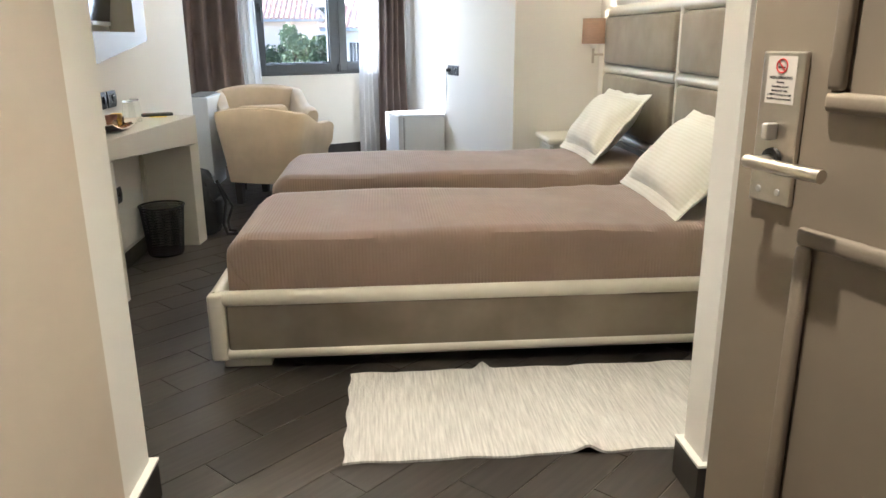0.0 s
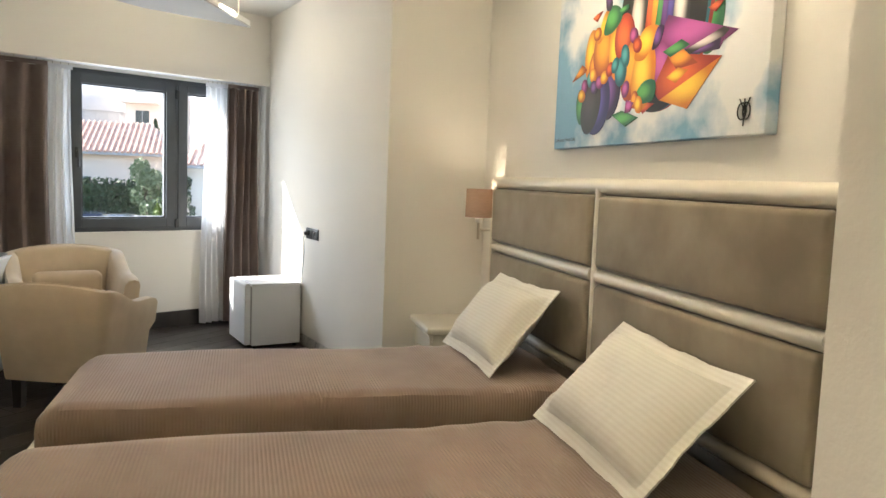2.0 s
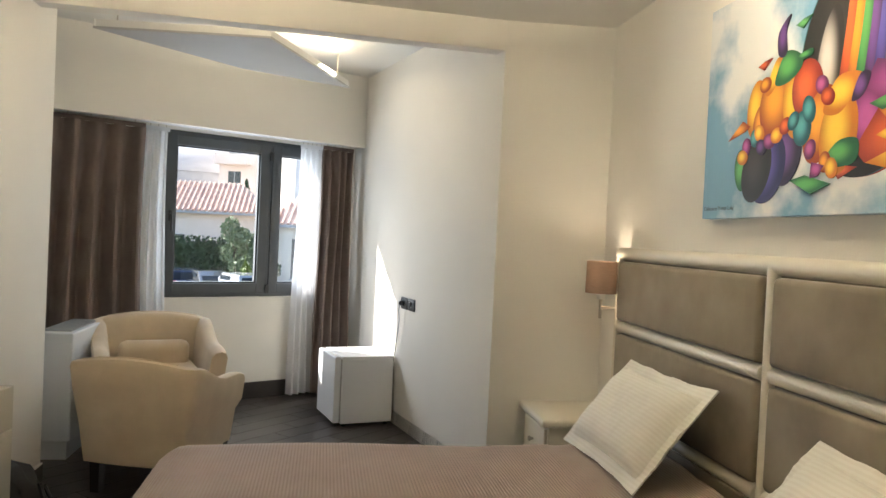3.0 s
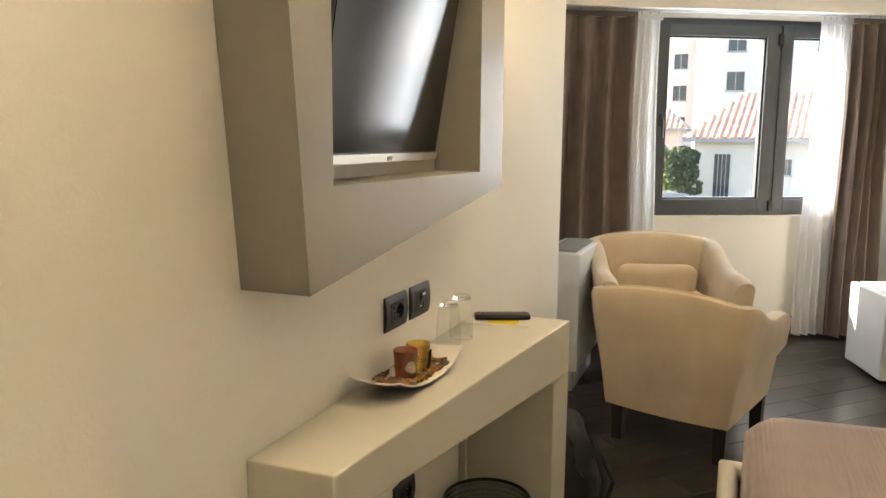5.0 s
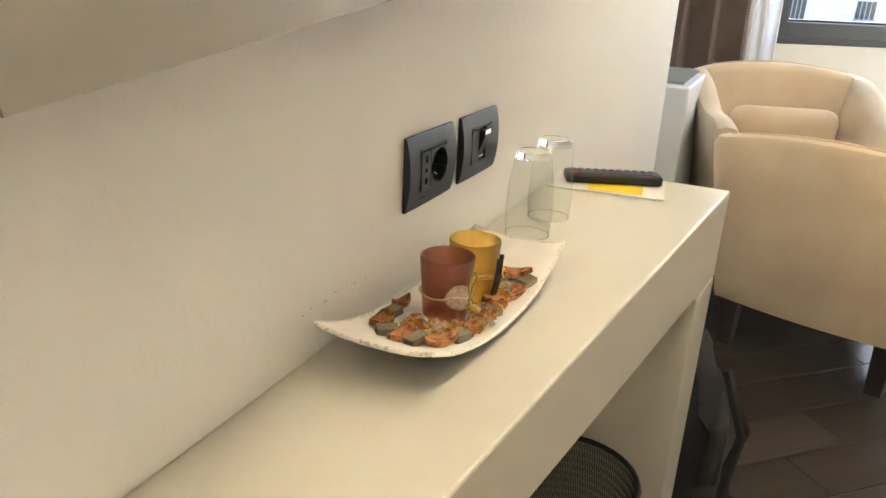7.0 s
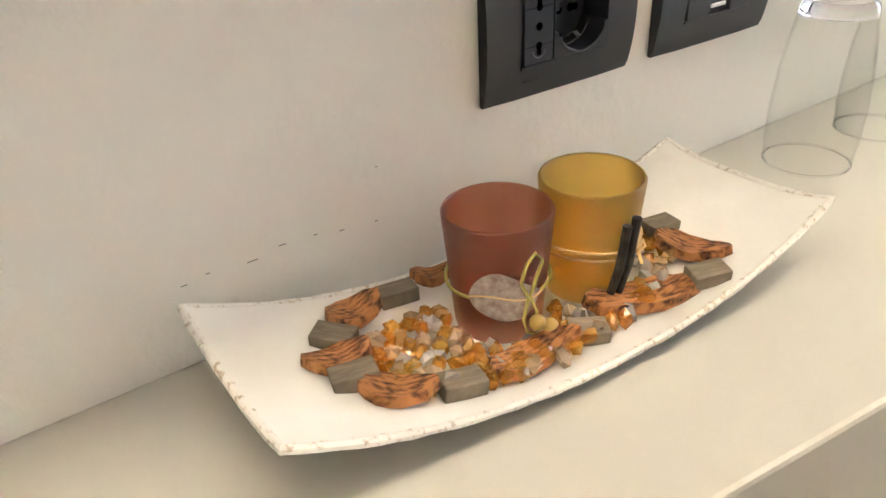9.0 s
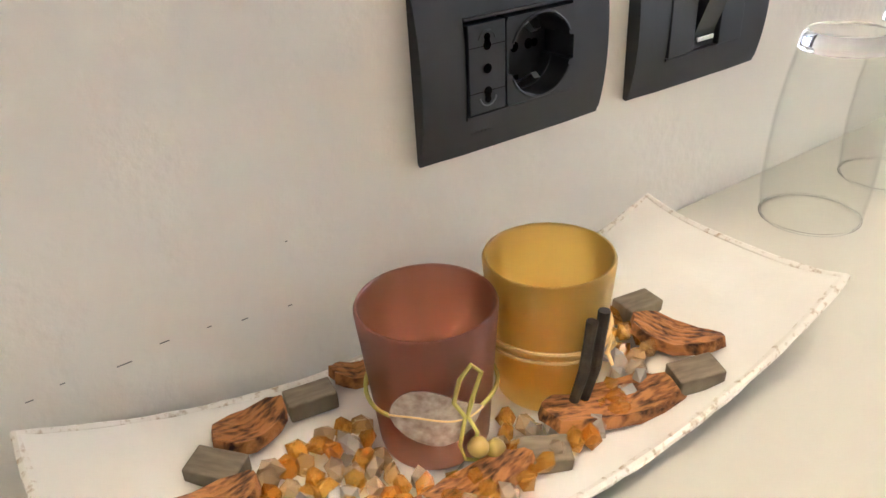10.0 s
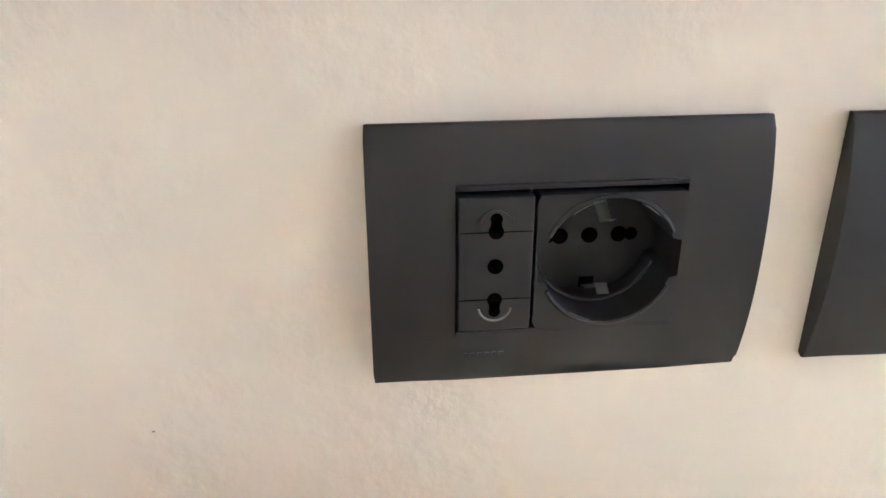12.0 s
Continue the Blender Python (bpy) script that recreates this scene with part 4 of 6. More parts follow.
def schuko(t, cx, cy, w, h, z, deep_by):
    """A round earthed socket module with its recessed well and two side notches."""
    r, n = 0.0195, 96
    s = part("socket_module", bmesh.new(), M_BLACKP, t)
    bm = bmesh.new()
    ring, out, low, deep = [], [], [], []
    for i in range(n):
        a = 2 * math.pi * i / n
        c, sn = math.cos(a), math.sin(a)
        q = r if abs(sn) * r > 0.0052 else 0.0211 / abs(c)
        k = min(w / 2 / max(abs(c), 1e-6), h / 2 / max(abs(sn), 1e-6))
        ring.append(bm.verts.new((cx + q * c, cy + q * sn, z)))
        out.append(bm.verts.new((cx + k * c, cy + k * sn, z)))
        low.append(bm.verts.new((cx + k * c, cy + k * sn, 0.002)))
        deep.append(bm.verts.new((cx + q * 0.985 * c, cy + q * 0.985 * sn, z - deep_by)))
    for i in range(n):
        j = (i + 1) % n
        bm.faces.new((ring[i], ring[j], out[j], out[i]))
        bm.faces.new((out[i], out[j], low[j], low[i]))
        bm.faces.new((ring[j], ring[i], deep[i], deep[j]))
    bm.faces.new(deep)
    bmesh.ops.recalc_face_normals(bm, faces=bm.faces)
    me = s.data
    bm.to_mesh(me)
    bm.free()
    for p in me.polygons:
        p.use_smooth = True
    me.set_sharp_from_angle(angle=radians(35))
    zf = z - deep_by
    part("rim", tube(bmesh.new(), arc(cx, cy, r + 0.0006, 25, 155, z + 0.0002), 0.0007, 6), M_BLACKP, s, smooth=True)
    part("rim", tube(bmesh.new(), arc(cx, cy, r + 0.0006, 205, 335, z + 0.0002), 0.0007, 6), M_BLACKP, s, smooth=True)
    # the holes have no depth; their darkness is put into the colour
    for x in (-0.0095, 0.0, 0.0095):
        part("pin_hole", lathe(bmesh.new(), [(0.0026, zf), (0.0026, zf + 0.0004)], 16, cx + x, cy), M_BLACK, s, "flat black patch as the opening's shade")
        if x:
            part("pin_hole", lathe(bmesh.new(), [(0.0021, zf), (0.0021, zf + 0.0005)], 16, cx + x * 1.4, cy), M_BLACK, s, "flat black patch as the opening's shade")
    for sg in (1, -1):
        y0 = cy + sg * 0.0145
        part("earth_slot", boxed(cx - 0.0024, cx + 0.0024, min(y0, y0 + sg * 0.0035), max(y0, y0 + sg * 0.0035), zf + 0.0001, zf + 0.0005), M_BLACK, s, "flat black patch as the opening's shade")
        bm = bmesh.new()
        f = [(0.0, 0.0006), (-0.0018, 0.30), (-0.0052, 0.52), (-0.0074, 0.70), (-0.0052, 0.86)]
        vs = []
        for dy, k in f:
            vs.append([bm.verts.new((cx + e * 0.0019, cy + sg * (0.0172 + dy), zf + k * deep_by)) for e in (-1, 1)])
        fs = [bm.faces.new((vs[i][0], vs[i][1], vs[i + 1][1], vs[i + 1][0])) for i in range(4)]
        bmesh.ops.solidify(bm, geom=fs, thickness=0.0006)
        part("earth_clip", bm, M_CHROME, s, "shiny metal clip", smooth=True)
    part("well_rib", tube(bmesh.new(), arc(cx, cy, r - 0.0006, 200, 340, z - deep_by * 0.62, 20), 0.0005, 6), M_BLACKP, s, smooth=True)
    for a0, a1, dz in ((100, 128, 0.0006), (236, 256, 0.0006), (-66, -30, -deep_by * 0.6), (48, 66, 0.0006)):
        part("wear_mark", tube(bmesh.new(), arc(cx, cy, r - 0.0004, a0, a1, z + dz, 8), 0.00016, 5), M_WORN, s, "pale scuffed edge")
    return s


def three_pin(t, cx, cy, w, h, z):
    s = part("socket_module", boxed(cx - w / 2, cx + w / 2, cy - h / 2, cy + h / 2, 0.002, z, bevel=0.0005), M_BLACKP, t)
    for i, y in enumerate((0.0125, 0.0, -0.0125)):
        up = (1, 0, -1)[i]
        bm = bmesh.new()
        if up:
            keyhole(bm, cx, cy + y * 0.85, z + 0.0003, 0.0022, 0.0038, up)
        else:
            lathe(bm, [(0.0023, z - 0.0003), (0.0023, z + 0.0003)], 16, cx, cy)
        part("pin_hole", bm, M_BLACK, s, "flat black patch as the opening's shade")
        if up:
            part("rim", tube(bmesh.new(), arc(cx, cy + y * 0.85 + up * 0.002, 0.0048, 10 if up > 0 else 190, 170 if up > 0 else 350, z + 0.0001, 12), 0.0004, 5), M_BLACKP if up > 0 else M_WORN, s)
    for y in (0.0105, -0.0105):
        part("seam", boxed(cx - w / 2 + 0.0003, cx + w / 2 - 0.0003, cy + y - 0.0001, cy + y + 0.0001, z, z + 0.0002), M_BLACK, s)
    return s


def socket_plate(m, label, kind, well=0.0085):
    t = thing("wall_socket" if kind == "socket" else "wall_switch", label, "socket" if kind == "socket" else "switch", m)
    w, h = 0.1165, 0.082
    hx, hy, up = 0.0335, 0.0222, 0.0238
    part("cover_plate", plate_shell(bmesh.new(), w, h, (-hx, hx, -hy, up)), M_BLACKP, t, smooth=True)
    bm = bmesh.new()
    for a in ((-w / 2 + 0.004, -0.0110, -h / 2 + 0.004, h / 2 - 0.004), (hx, w / 2 - 0.004, -h / 2 + 0.004, h / 2 - 0.004), (-0.0110, hx, -h / 2 + 0.004, -hy + 0.001), (-0.0110, hx, up - 0.001, h / 2 - 0.004)):
        box(bm, *a, 0.0001, 0.0010)
    part("backing", bm, M_BLACKP, t)
    part("inner_frame", boxed(-hx, hx, up - 0.0010, up + 0.0006, 0.003, 0.0090, bevel=0.0003), M_BLACKP, t)
    part("inner_frame", boxed(-hx, hx, -hy - 0.0006, -hy + 0.0012, 0.003, 0.0090, bevel=0.0003), M_BLACKP, t)
    if kind == "socket":
        three_pin(t, -0.0222, 0.0006, 0.0215, 0.0415, 0.0105)
        schuko(t, 0.0112, 0.0006, 0.0435, 0.0415, 0.0105, well)
        bm = bmesh.new()
        for i in range(6):
            box(bm, -0.031 + i * 0.0022, -0.0295 + i * 0.0022, -0.0305, -0.0293, 0.0075, 0.0079)
        part("maker_mark", bm, M_BLACKP, t, "small embossed bars")
    else:
        part("blank_module", boxed(-0.0330, -0.0112, -0.0208, 0.0208, 0.002, 0.0100, bevel=0.0006), M_BLACKP, t)
        part("blank_module", boxed(0.0112, 0.0330, -0.0208, 0.0208, 0.002, 0.0100, bevel=0.0006), M_BLACKP, t)
        k = part("switch_module", boxed(-0.0108, 0.0108, -0.0208, 0.0208, 0.002, 0.0065), M_BLACKP, t)
        bm = bmesh.new()
        lo = [(-0.017, 0.0068), (0.018, 0.0085), (0.0195, 0.0165), (0.010, 0.0160), (-0.010, 0.0085)]
        a = [bm.verts.new((-0.009, y, z)) for y, z in lo]
        b = [bm.verts.new((0.009, y, z)) for y, z in lo]
        bm.faces.new(a), bm.faces.new(b[::-1])
        for i in range(5):
            bm.faces.new((a[i], a[(i + 1) % 5], b[(i + 1) % 5], b[i]))
        part("rocker", bm, M_BLACKP, k)
        part("rocker_tip", boxed(-0.0088, 0.0088, 0.0140, 0.0196, 0.0163, 0.0172, bevel=0.0005), M_CHROME, k, "shiny metal tip")
        part("rocker_foot", boxed(-0.0075, 0.0075, -0.0165, -0.0140, 0.0078, 0.0092, bevel=0.0004), M_CHROME, k, "shiny metal foot")
    return t


socket_plate(on_west_wall(SOCK_Y, SOCK_Z), "charcoal plastic double socket plate on the cream wall", "socket", 0.0205)
socket_plate(on_west_wall(3.7135, 0.864), "charcoal plastic switch plate with a tilted key slot", "switch")
socket_plate(on_west_wall(3.62, 0.385), "black socket plate under the desk", "socket")


def bay_socket(u_along, z, kind, label):
    a, b = Vector(ALC_A), Vector(ALC_B)
    d = (b - a).normalized()
    p = a + d * u_along
    n = Vector((-d.y, d.x))
    m = Matrix(((-d.x, 0, n.x), (-d.y, 0, n.y), (0, 1, 0))).to_4x4()
    return socket_plate(Matrix.Translation((p.x, p.y, z)) @ m, label, kind)


bay_socket(1.285, 0.873, "socket", "charcoal socket plate with a plugged-in white cable")
bay_socket(1.155, 0.873, "switch", "charcoal switch plate on the splayed wall")


# ---- tray with its decoration ----
M_TRAYIN = material("distressed_white", rough=0.6, spec=0.35)
noisy(M_TRAYIN, (0.80, 0.76, 0.69), (0.86, 0.83, 0.77), 22, 6)
bumpy(M_TRAYIN, 70, 0.3, 0.002, 5)
M_TRAYOUT = material("dark_tray_underside", rough=0.5)
noisy(M_TRAYOUT, (0.05, 0.045, 0.04), (0.09, 0.08, 0.07), 20)
M_TRAYEDGE = material("worn_tray_edge", rough=0.7)
noisy(M_TRAYEDGE, (0.48, 0.38, 0.27), (0.80, 0.76, 0.69), 300, 5, 0.30, 0.46)
TX0, TX1, TY0, TY1 = -1.519, -1.408, 3.326, 3.641
ZD = 0.735


def tray_x(y):
    """The tray lies slightly askew to the wall."""
    return 0.056 * (y - 3.64)


def tray_z(y, x):
    x -= tray_x(y)
    s = abs(2 * (y - TY0) / (TY1 - TY0) - 1)
    c = abs(2 * (x - TX0) / (TX1 - TX0) - 1)
    return ZD + 0.0065 + 0.034 * s ** 2.3 + 0.006 * c ** 3


def tray():
    t = thing("tray", "long curved tray, distressed white inside, dark below", "tray")
    def f(u, v):
        y = TY0 + (TY1 - TY0) * u
        x = TX0 + (TX1 - TX0) * v
        s = 2 * u - 1
        x += (0.004 * (1 - s * s)) * (1 if v > 0.5 else -1) * abs(2 * v - 1)
        return x + tray_x(y), y
    def top(u, v):
        x, y = f(u, v)
        return (x, y, tray_z(y, TX0 + (TX1 - TX0) * v + tray_x(y)))
    part("inside", grid_sheet(bmesh.new(), top, 40, 14), M_TRAYIN, t, smooth=True)
    def low(u, v):
        x, y, z = top(u, v)
        return (x, y, max(z - 0.0045, ZD))
    part("underside", grid_sheet(bmesh.new(), low, 40, 14), M_TRAYOUT, t, "dark brown underside", smooth=True)
    n = 44
    rnd = random.Random(3)
    pts = [top(i / n, 0) for i in range(n)] + [top(1, i / 12) for i in range(12)] + [top(1 - i / n, 1) for i in range(n)] + [top(0, 1 - i / 12) for i in range(12)]
    part("edge", tube(bmesh.new(), [(x, y, z - 0.0016) for x, y, z in pts], [0.0019 + 0.0006 * rnd.random() for _ in pts], 7, True), M_TRAYEDGE, t, "worn brown and white edge", smooth=True)
    return t


tray()
M_AMBER1 = glass("brown_frosted_glass", (0.62, 0.25, 0.155), 0.3)
M_AMBER2 = glass("yellow_frosted_glass", (1.0, 0.68, 0.16), 0.3)
for m_ in (M_AMBER1, M_AMBER2):
    bsdf(m_).inputs["Transmission Weight"].default_value = 0.86


def tealight(x, y, mat, label):
    t = thing("candle_holder", label, "candle holder", pose(x, y, tray_z(y, x) + 0.0008), group="candle holders")
    h, r0, r1, w = 0.066, 0.0225, 0.0275, 0.0022
    part("cup", lathe(bmesh.new(), [(0.002, 0), (r0 - 0.003, 0), (r0 - 0.0008, 0.001), (r0, 0.004), (r1 - 0.0002, h - 0.0012), (r1 - 0.0008, h), (r1 - w + 0.0006, h), (r1 - w, h - 0.001), (r0 - w + 0.0006, 0.013), (r0 - w - 0.002, 0.0105), (0.002, 0.010)], 56), mat, t, smooth=True)
    return t


C1, C2 = (-1.4765, 3.4655), (-1.4710, 3.5225)
c1 = tealight(*C1, M_AMBER1, "brown frosted glass tealight cup tied with green cord")
c2 = tealight(*C2, M_AMBER2, "yellow frosted glass tealight cup with tied twigs")
M_CORD = material("green_cord", (0.40, 0.36, 0.08), 0.6)
M_RAFFIA = material("raffia", (0.66, 0.47, 0.20), 0.7)
M_BEAD = material("wood_bead", (0.36, 0.25, 0.06), 0.45)
M_TWIG = material("dark_twig", rough=0.85)
noisy(M_TWIG, (0.012, 0.009, 0.007), (0.06, 0.042, 0.03), 120)
M_LEAF = material("skeleton_leaf", (0.62, 0.52, 0.44), 0.8)
noisy(M_LEAF, (0.42, 0.32, 0.26), (0.75, 0.66, 0.58), 260, 2)
bsdf(M_LEAF).inputs["Alpha"].default_value = 0.65


def around(r, z, a0, a1, n=40, wob=0.0):
    return [(r * math.cos(radians(a0 + (a1 - a0) * i / n)), r * math.sin(radians(a0 + (a1 - a0) * i / n)), z + wob * math.sin(i * 0.5)) for i in range(n + 1)]


AD = -8   # the side of the cups that faces the room
part("cord", tube(bmesh.new(), around(0.0262, 0.029, 0, 360, 48, 0.0008)[:-1], 0.0009, 6, True), M_CORD, c1, "olive green cord", smooth=True)
ca, sa = math.cos(radians(AD)), math.sin(radians(AD))


def at(r, z, side=0.0):
    return (r * ca - side * sa, r * sa + side * ca, z)


part("bow", tube(bmesh.new(), [at(0.0275, 0.030), at(0.029, 0.040, -0.005), at(0.030, 0.050, -0.003), at(0.030, 0.055, 0.002), at(0.030, 0.050, 0.006), at(0.029, 0.040, 0.003), at(0.0275, 0.030, 0.001)], 0.0009, 6), M_CORD, c1, smooth=True)
part("cord_end", tube(bmesh.new(), [at(0.0275, 0.030), at(0.030, 0.020, -0.004), at(0.030, 0.012, -0.002), at(0.031, 0.008, 0.006), at(0.031, 0.012, 0.010)], 0.0008, 6), M_CORD, c1, smooth=True)
part("cord_end", tube(bmesh.new(), [at(0.0275, 0.030, 0.001), at(0.029, 0.022, 0.004), at(0.0295, 0.018, 0.003)], 0.0008, 6), M_CORD, c1, smooth=True)
for z_, s_ in ((0.0165, 0.003), (0.0115, 0.0105)):
    bm = bmesh.new()
    bmesh.ops.create_uvsphere(bm, u_segments=14, v_segments=10, radius=0.0042, matrix=Matrix.Translation(at(0.031, z_, s_)))
    part("bead", bm, M_BEAD, c1, "olive wooden bead", smooth=True)


def leaf_shape(u, v):
    a = radians(AD - 62 + 80 * u)
    wv_ = math.sin(math.pi * u ** 0.8) ** 0.8 * 0.0135
    z = 0.031 + (v - 0.5) * 2 * wv_ + 0.002 * math.sin(6 * u)
    r = 0.0262 + 0.0012 + (z - 0.03) * 0.05
    return (r * math.cos(a), r * math.sin(a), z)


part("leaf", grid_sheet(bmesh.new(), leaf_shape, 18, 8, 0.0003), M_LEAF, c1, "pale skeleton leaf", smooth=True)
part("leaf_vein", tube(bmesh.new(), [leaf_shape(i / 12, 0.5 + 0.0) for i in range(13)], 0.0005, 5), M_RAFFIA, c1)
for z_ in (0.030, 0.0345):
    part("raffia_tie", tube(bmesh.new(), [(p[0], p[1], p[2]) for p in around(0.0264 + (z_ - 0.03) * 0.08, z_, 0, 360, 48, 0.0006)][:-1], 0.0008, 5, True), M_RAFFIA, c2, "pale raffia strand", smooth=True)
for k, (s_, l_) in enumerate(((-0.002, 0.0), (0.0035, 0.003))):
    part("twig", tube(bmesh.new(), [at(0.0268, 0.008, s_ - 0.004), at(0.0285, 0.026, s_), at(0.0292, 0.040, s_ + 0.001), at(0.0295, 0.050 + l_, s_ + 0.002)], [0.0021, 0.0024, 0.0022, 0.0025], 8), M_TWIG, c2, "dark brown twig", smooth=True)
part("raffia_knot", tube(bmesh.new(), [at(0.029, 0.031, 0.008), at(0.031, 0.036, 0.011), at(0.030, 0.040, 0.010), at(0.030, 0.033, 0.008), at(0.031, 0.026, 0.010)], 0.0008, 5), M_RAFFIA, c2)

M_CRYST = glass("amber_crystal", (1.0, 0.74, 0.28), 0.03, 1.5)
bsdf(M_CRYST).inputs["Transmission Weight"].default_value = 0.7
cr_i = M_CRYST.node_tree.nodes.new("ShaderNodeObjectInfo")
cr_r = M_CRYST.node_tree.nodes.new("ShaderNodeValToRGB")
for e_, p_c in zip((cr_r.color_ramp.elements[0], cr_r.color_ramp.elements[1], cr_r.color_ramp.elements.new(0.55)), ((0.0, (0.95, 0.38, 0.03, 1)), (1.0, (1.0, 0.72, 0.20, 1)), (0.55, (1.0, 0.58, 0.09, 1)))):
    e_.position, e_.color = p_c
link(M_CRYST, cr_i.outputs["Random"], cr_r.inputs[0])
link(M_CRYST, cr_r.outputs[0], bsdf(M_CRYST).inputs["Base Color"])
M_WOODB = material("grey_wood_block", rough=0.8)
noisy(M_WOODB, (0.13, 0.10, 0.065), (0.21, 0.17, 0.115), 90, vec=coords(M_WOODB, (1, 6, 1)))
M_BARK = material("dried_fruit_slice", rough=0.85)
bk_v = coords(M_BARK, (130, 420, 160))
noisy(M_BARK, (0.050, 0.018, 0.007), (0.40, 0.165, 0.048), 1.0, 7, 0.34, 0.56, vec=bk_v)
bumpy(M_BARK, 1.0, 1.0, 0.003, 7, vec=bk_v)

rnd = random.Random(11)
crystal_meshes = []
for k in range(5):
    bm = bmesh.new()
    bmesh.ops.create_icosphere(bm, subdivisions=1, radius=0.0056)
    for v in bm.verts:
        v.co = Vector((v.co.x * rnd.uniform(0.7, 1.25), v.co.y * rnd.uniform(0.6, 1.2), v.co.z * rnd.uniform(0.55, 1.0)))
    me = bpy.data.meshes.new("crystal")
    bm.to_mesh(me)
    bm.free()
    me.materials.append(M_CRYST)
    crystal_meshes.append(me)
spots = []
for k in range(2600):
    y = rnd.uniform(3.385, 3.575)
    x = rnd.uniform(TX0 + 0.022, TX1 - 0.018)
    if math.hypot(x - C1[0], y - C1[1]) < 0.029 or math.hypot(x - C2[0], y - C2[1]) < 0.029:
        continue
    if ((y - 3.478) / 0.096) ** 2 + ((x + 1.466) / 0.040) ** 2 > 1:
        continue
    if any(math.hypot(x - a, y - b) < 0.0062 for a, b in spots):
        continue
    spots.append((x, y))
for k, (x, y) in enumerate(spots):
    o = new("crystal", crystal_meshes[k % 5])
    o.matrix_world = Matrix.Translation((x, y, tray_z(y, x) + 0.0035 + 0.003 * rnd.random())) @ Euler((rnd.uniform(0, 6), rnd.uniform(0, 6), rnd.uniform(0, 6))).to_matrix().to_4x4()
    tagged(o, "small translucent amber crystal chip on the tray", "crystal", "crystal chips on the tray")


def block(x, y, turn):
    t = part("wood_block", boxed(-0.0105, 0.0105, -0.0065, 0.0065, 0, 0.0085, bevel=0.0008), M_WOODB)
    t.matrix_world = pose(x, y, tray_z(y, x) + 0.0006, rnd.uniform(-6, 6), rnd.uniform(-4, 8), turn)
    return tagged(t, "small grey-brown wooden block on the tray", "wood block", "wood blocks on the tray")


def slice_(x, y, turn, ln=0.034, wd=0.014, tilt=0.0):
    bm = bmesh.new()
    n = 18
    top, bot = [], []
    for i in range(n):
        a = 2 * math.pi * i / n
        r = 1 + 0.06 * math.sin(3 * a + x * 90) + rnd.uniform(-0.09, 0.09)
        px, py = ln / 2 * math.cos(a) * r, wd / 2 * math.sin(a) * r
        up = 0.005 * (2 * px / ln) ** 2
        top.append(bm.verts.new((px * 0.95, py * 0.92, 0.0065 + up + rnd.uniform(0, 0.0012))))
        bot.append(bm.verts.new((px, py, 0.0015 + up)))
    c0, c1_ = bm.verts.new((0, 0, 0.0056)), bm.verts.new((0, 0, 0.0003))
    for i in range(n):
        j = (i + 1) % n
        bm.faces.new((top[i], top[j], c0))
        bm.faces.new((bot[j], bot[i], c1_))
        bm.faces.new((bot[i], bot[j], top[j], top[i]))
    t = part("dried_slice", bm, M_BARK, smooth=True)
    t.matrix_world = pose(x, y, tray_z(y, x) + 0.0008, tilt, 0, turn)
    return tagged(t, "dried orange-brown fruit slice on the tray", "dried slice", "dried slices on the tray")


for x, y, a in ((-1.518, 3.430, 80), (-1.497, 3.382, 40), (-1.464, 3.375, 75), (-1.438, 3.413, 78), (-1.436, 3.488, 60), (-1.472, 3.581, 85), (-1.424, 3.563, 70)):
    block(x, y, a)
for x, y, a, l, w in ((-1.513, 3.401, 95, 0.034, 0.021), (-1.479, 3.376, 80, 0.034, 0.017), (-1.446, 3.386, 50, 0.034, 0.017), (-1.437, 3.453, 88, 0.054, 0.019), (-1.437, 3.529, 72, 0.068, 0.024), (-1.446, 3.576, 20, 0.042, 0.021), (-1.521, 3.455, 70, 0.026, 0.013)):
    slice_(x, y, a, l, w)


sc = thing("scuff_marks", "small dark scuff marks on the cream wall", "scuff marks", kind="stuff")
for y_, z_, l_ in ((3.404, 0.781, 0.002), (3.419, 0.778, 0.003), (3.384, 0.782, 0.004), (3.366, 0.779, 0.006), (3.345, 0.781, 0.002), (3.332, 0.779, 0.003), (3.445, 0.808, 0.001), (3.441, 0.776, 0.002)):
    part("scuff", boxed(XW, XW + 0.0004, y_, y_ + l_, z_, z_ + 0.0003), M_WORN, sc)

# ---- glasses, remote control, leaflet ----
def tumbler(x, y):
    t = thing("drinking_glass", "clear drinking glass standing upside down on the desk", "drinking glass", pose(x, y, ZD + 0.0005), group="drinking glasses")
    outer = [(0.0300, 0.0), (0.0318, 0.018), (0.0320, 0.040), (0.0308, 0.066), (0.0275, 0.092), (0.0250, 0.1060)]
    inner = [(r - 0.0009, z + 0.0002) for r, z in outer[::-1]]
    part("bowl", lathe(bmesh.new(), outer + inner, 56, close=True), M_THIN, t, smooth=True)
    part("base", lathe(bmesh.new(), [(0.001, 0.1062), (0.0225, 0.1062), (0.0249, 0.1068), (0.0236, 0.1140), (0.0205, 0.1168), (0.001, 0.1160)], 56), M_TUMBLER, t, "thick glass base", smooth=True)
    part("rim", tube(bmesh.new(), around(0.0296, 0.0009, 0, 360, 56)[:-1], 0.0008, 8, True), M_TUMBLER, t, "rounded glass rim", smooth=True)
    return t


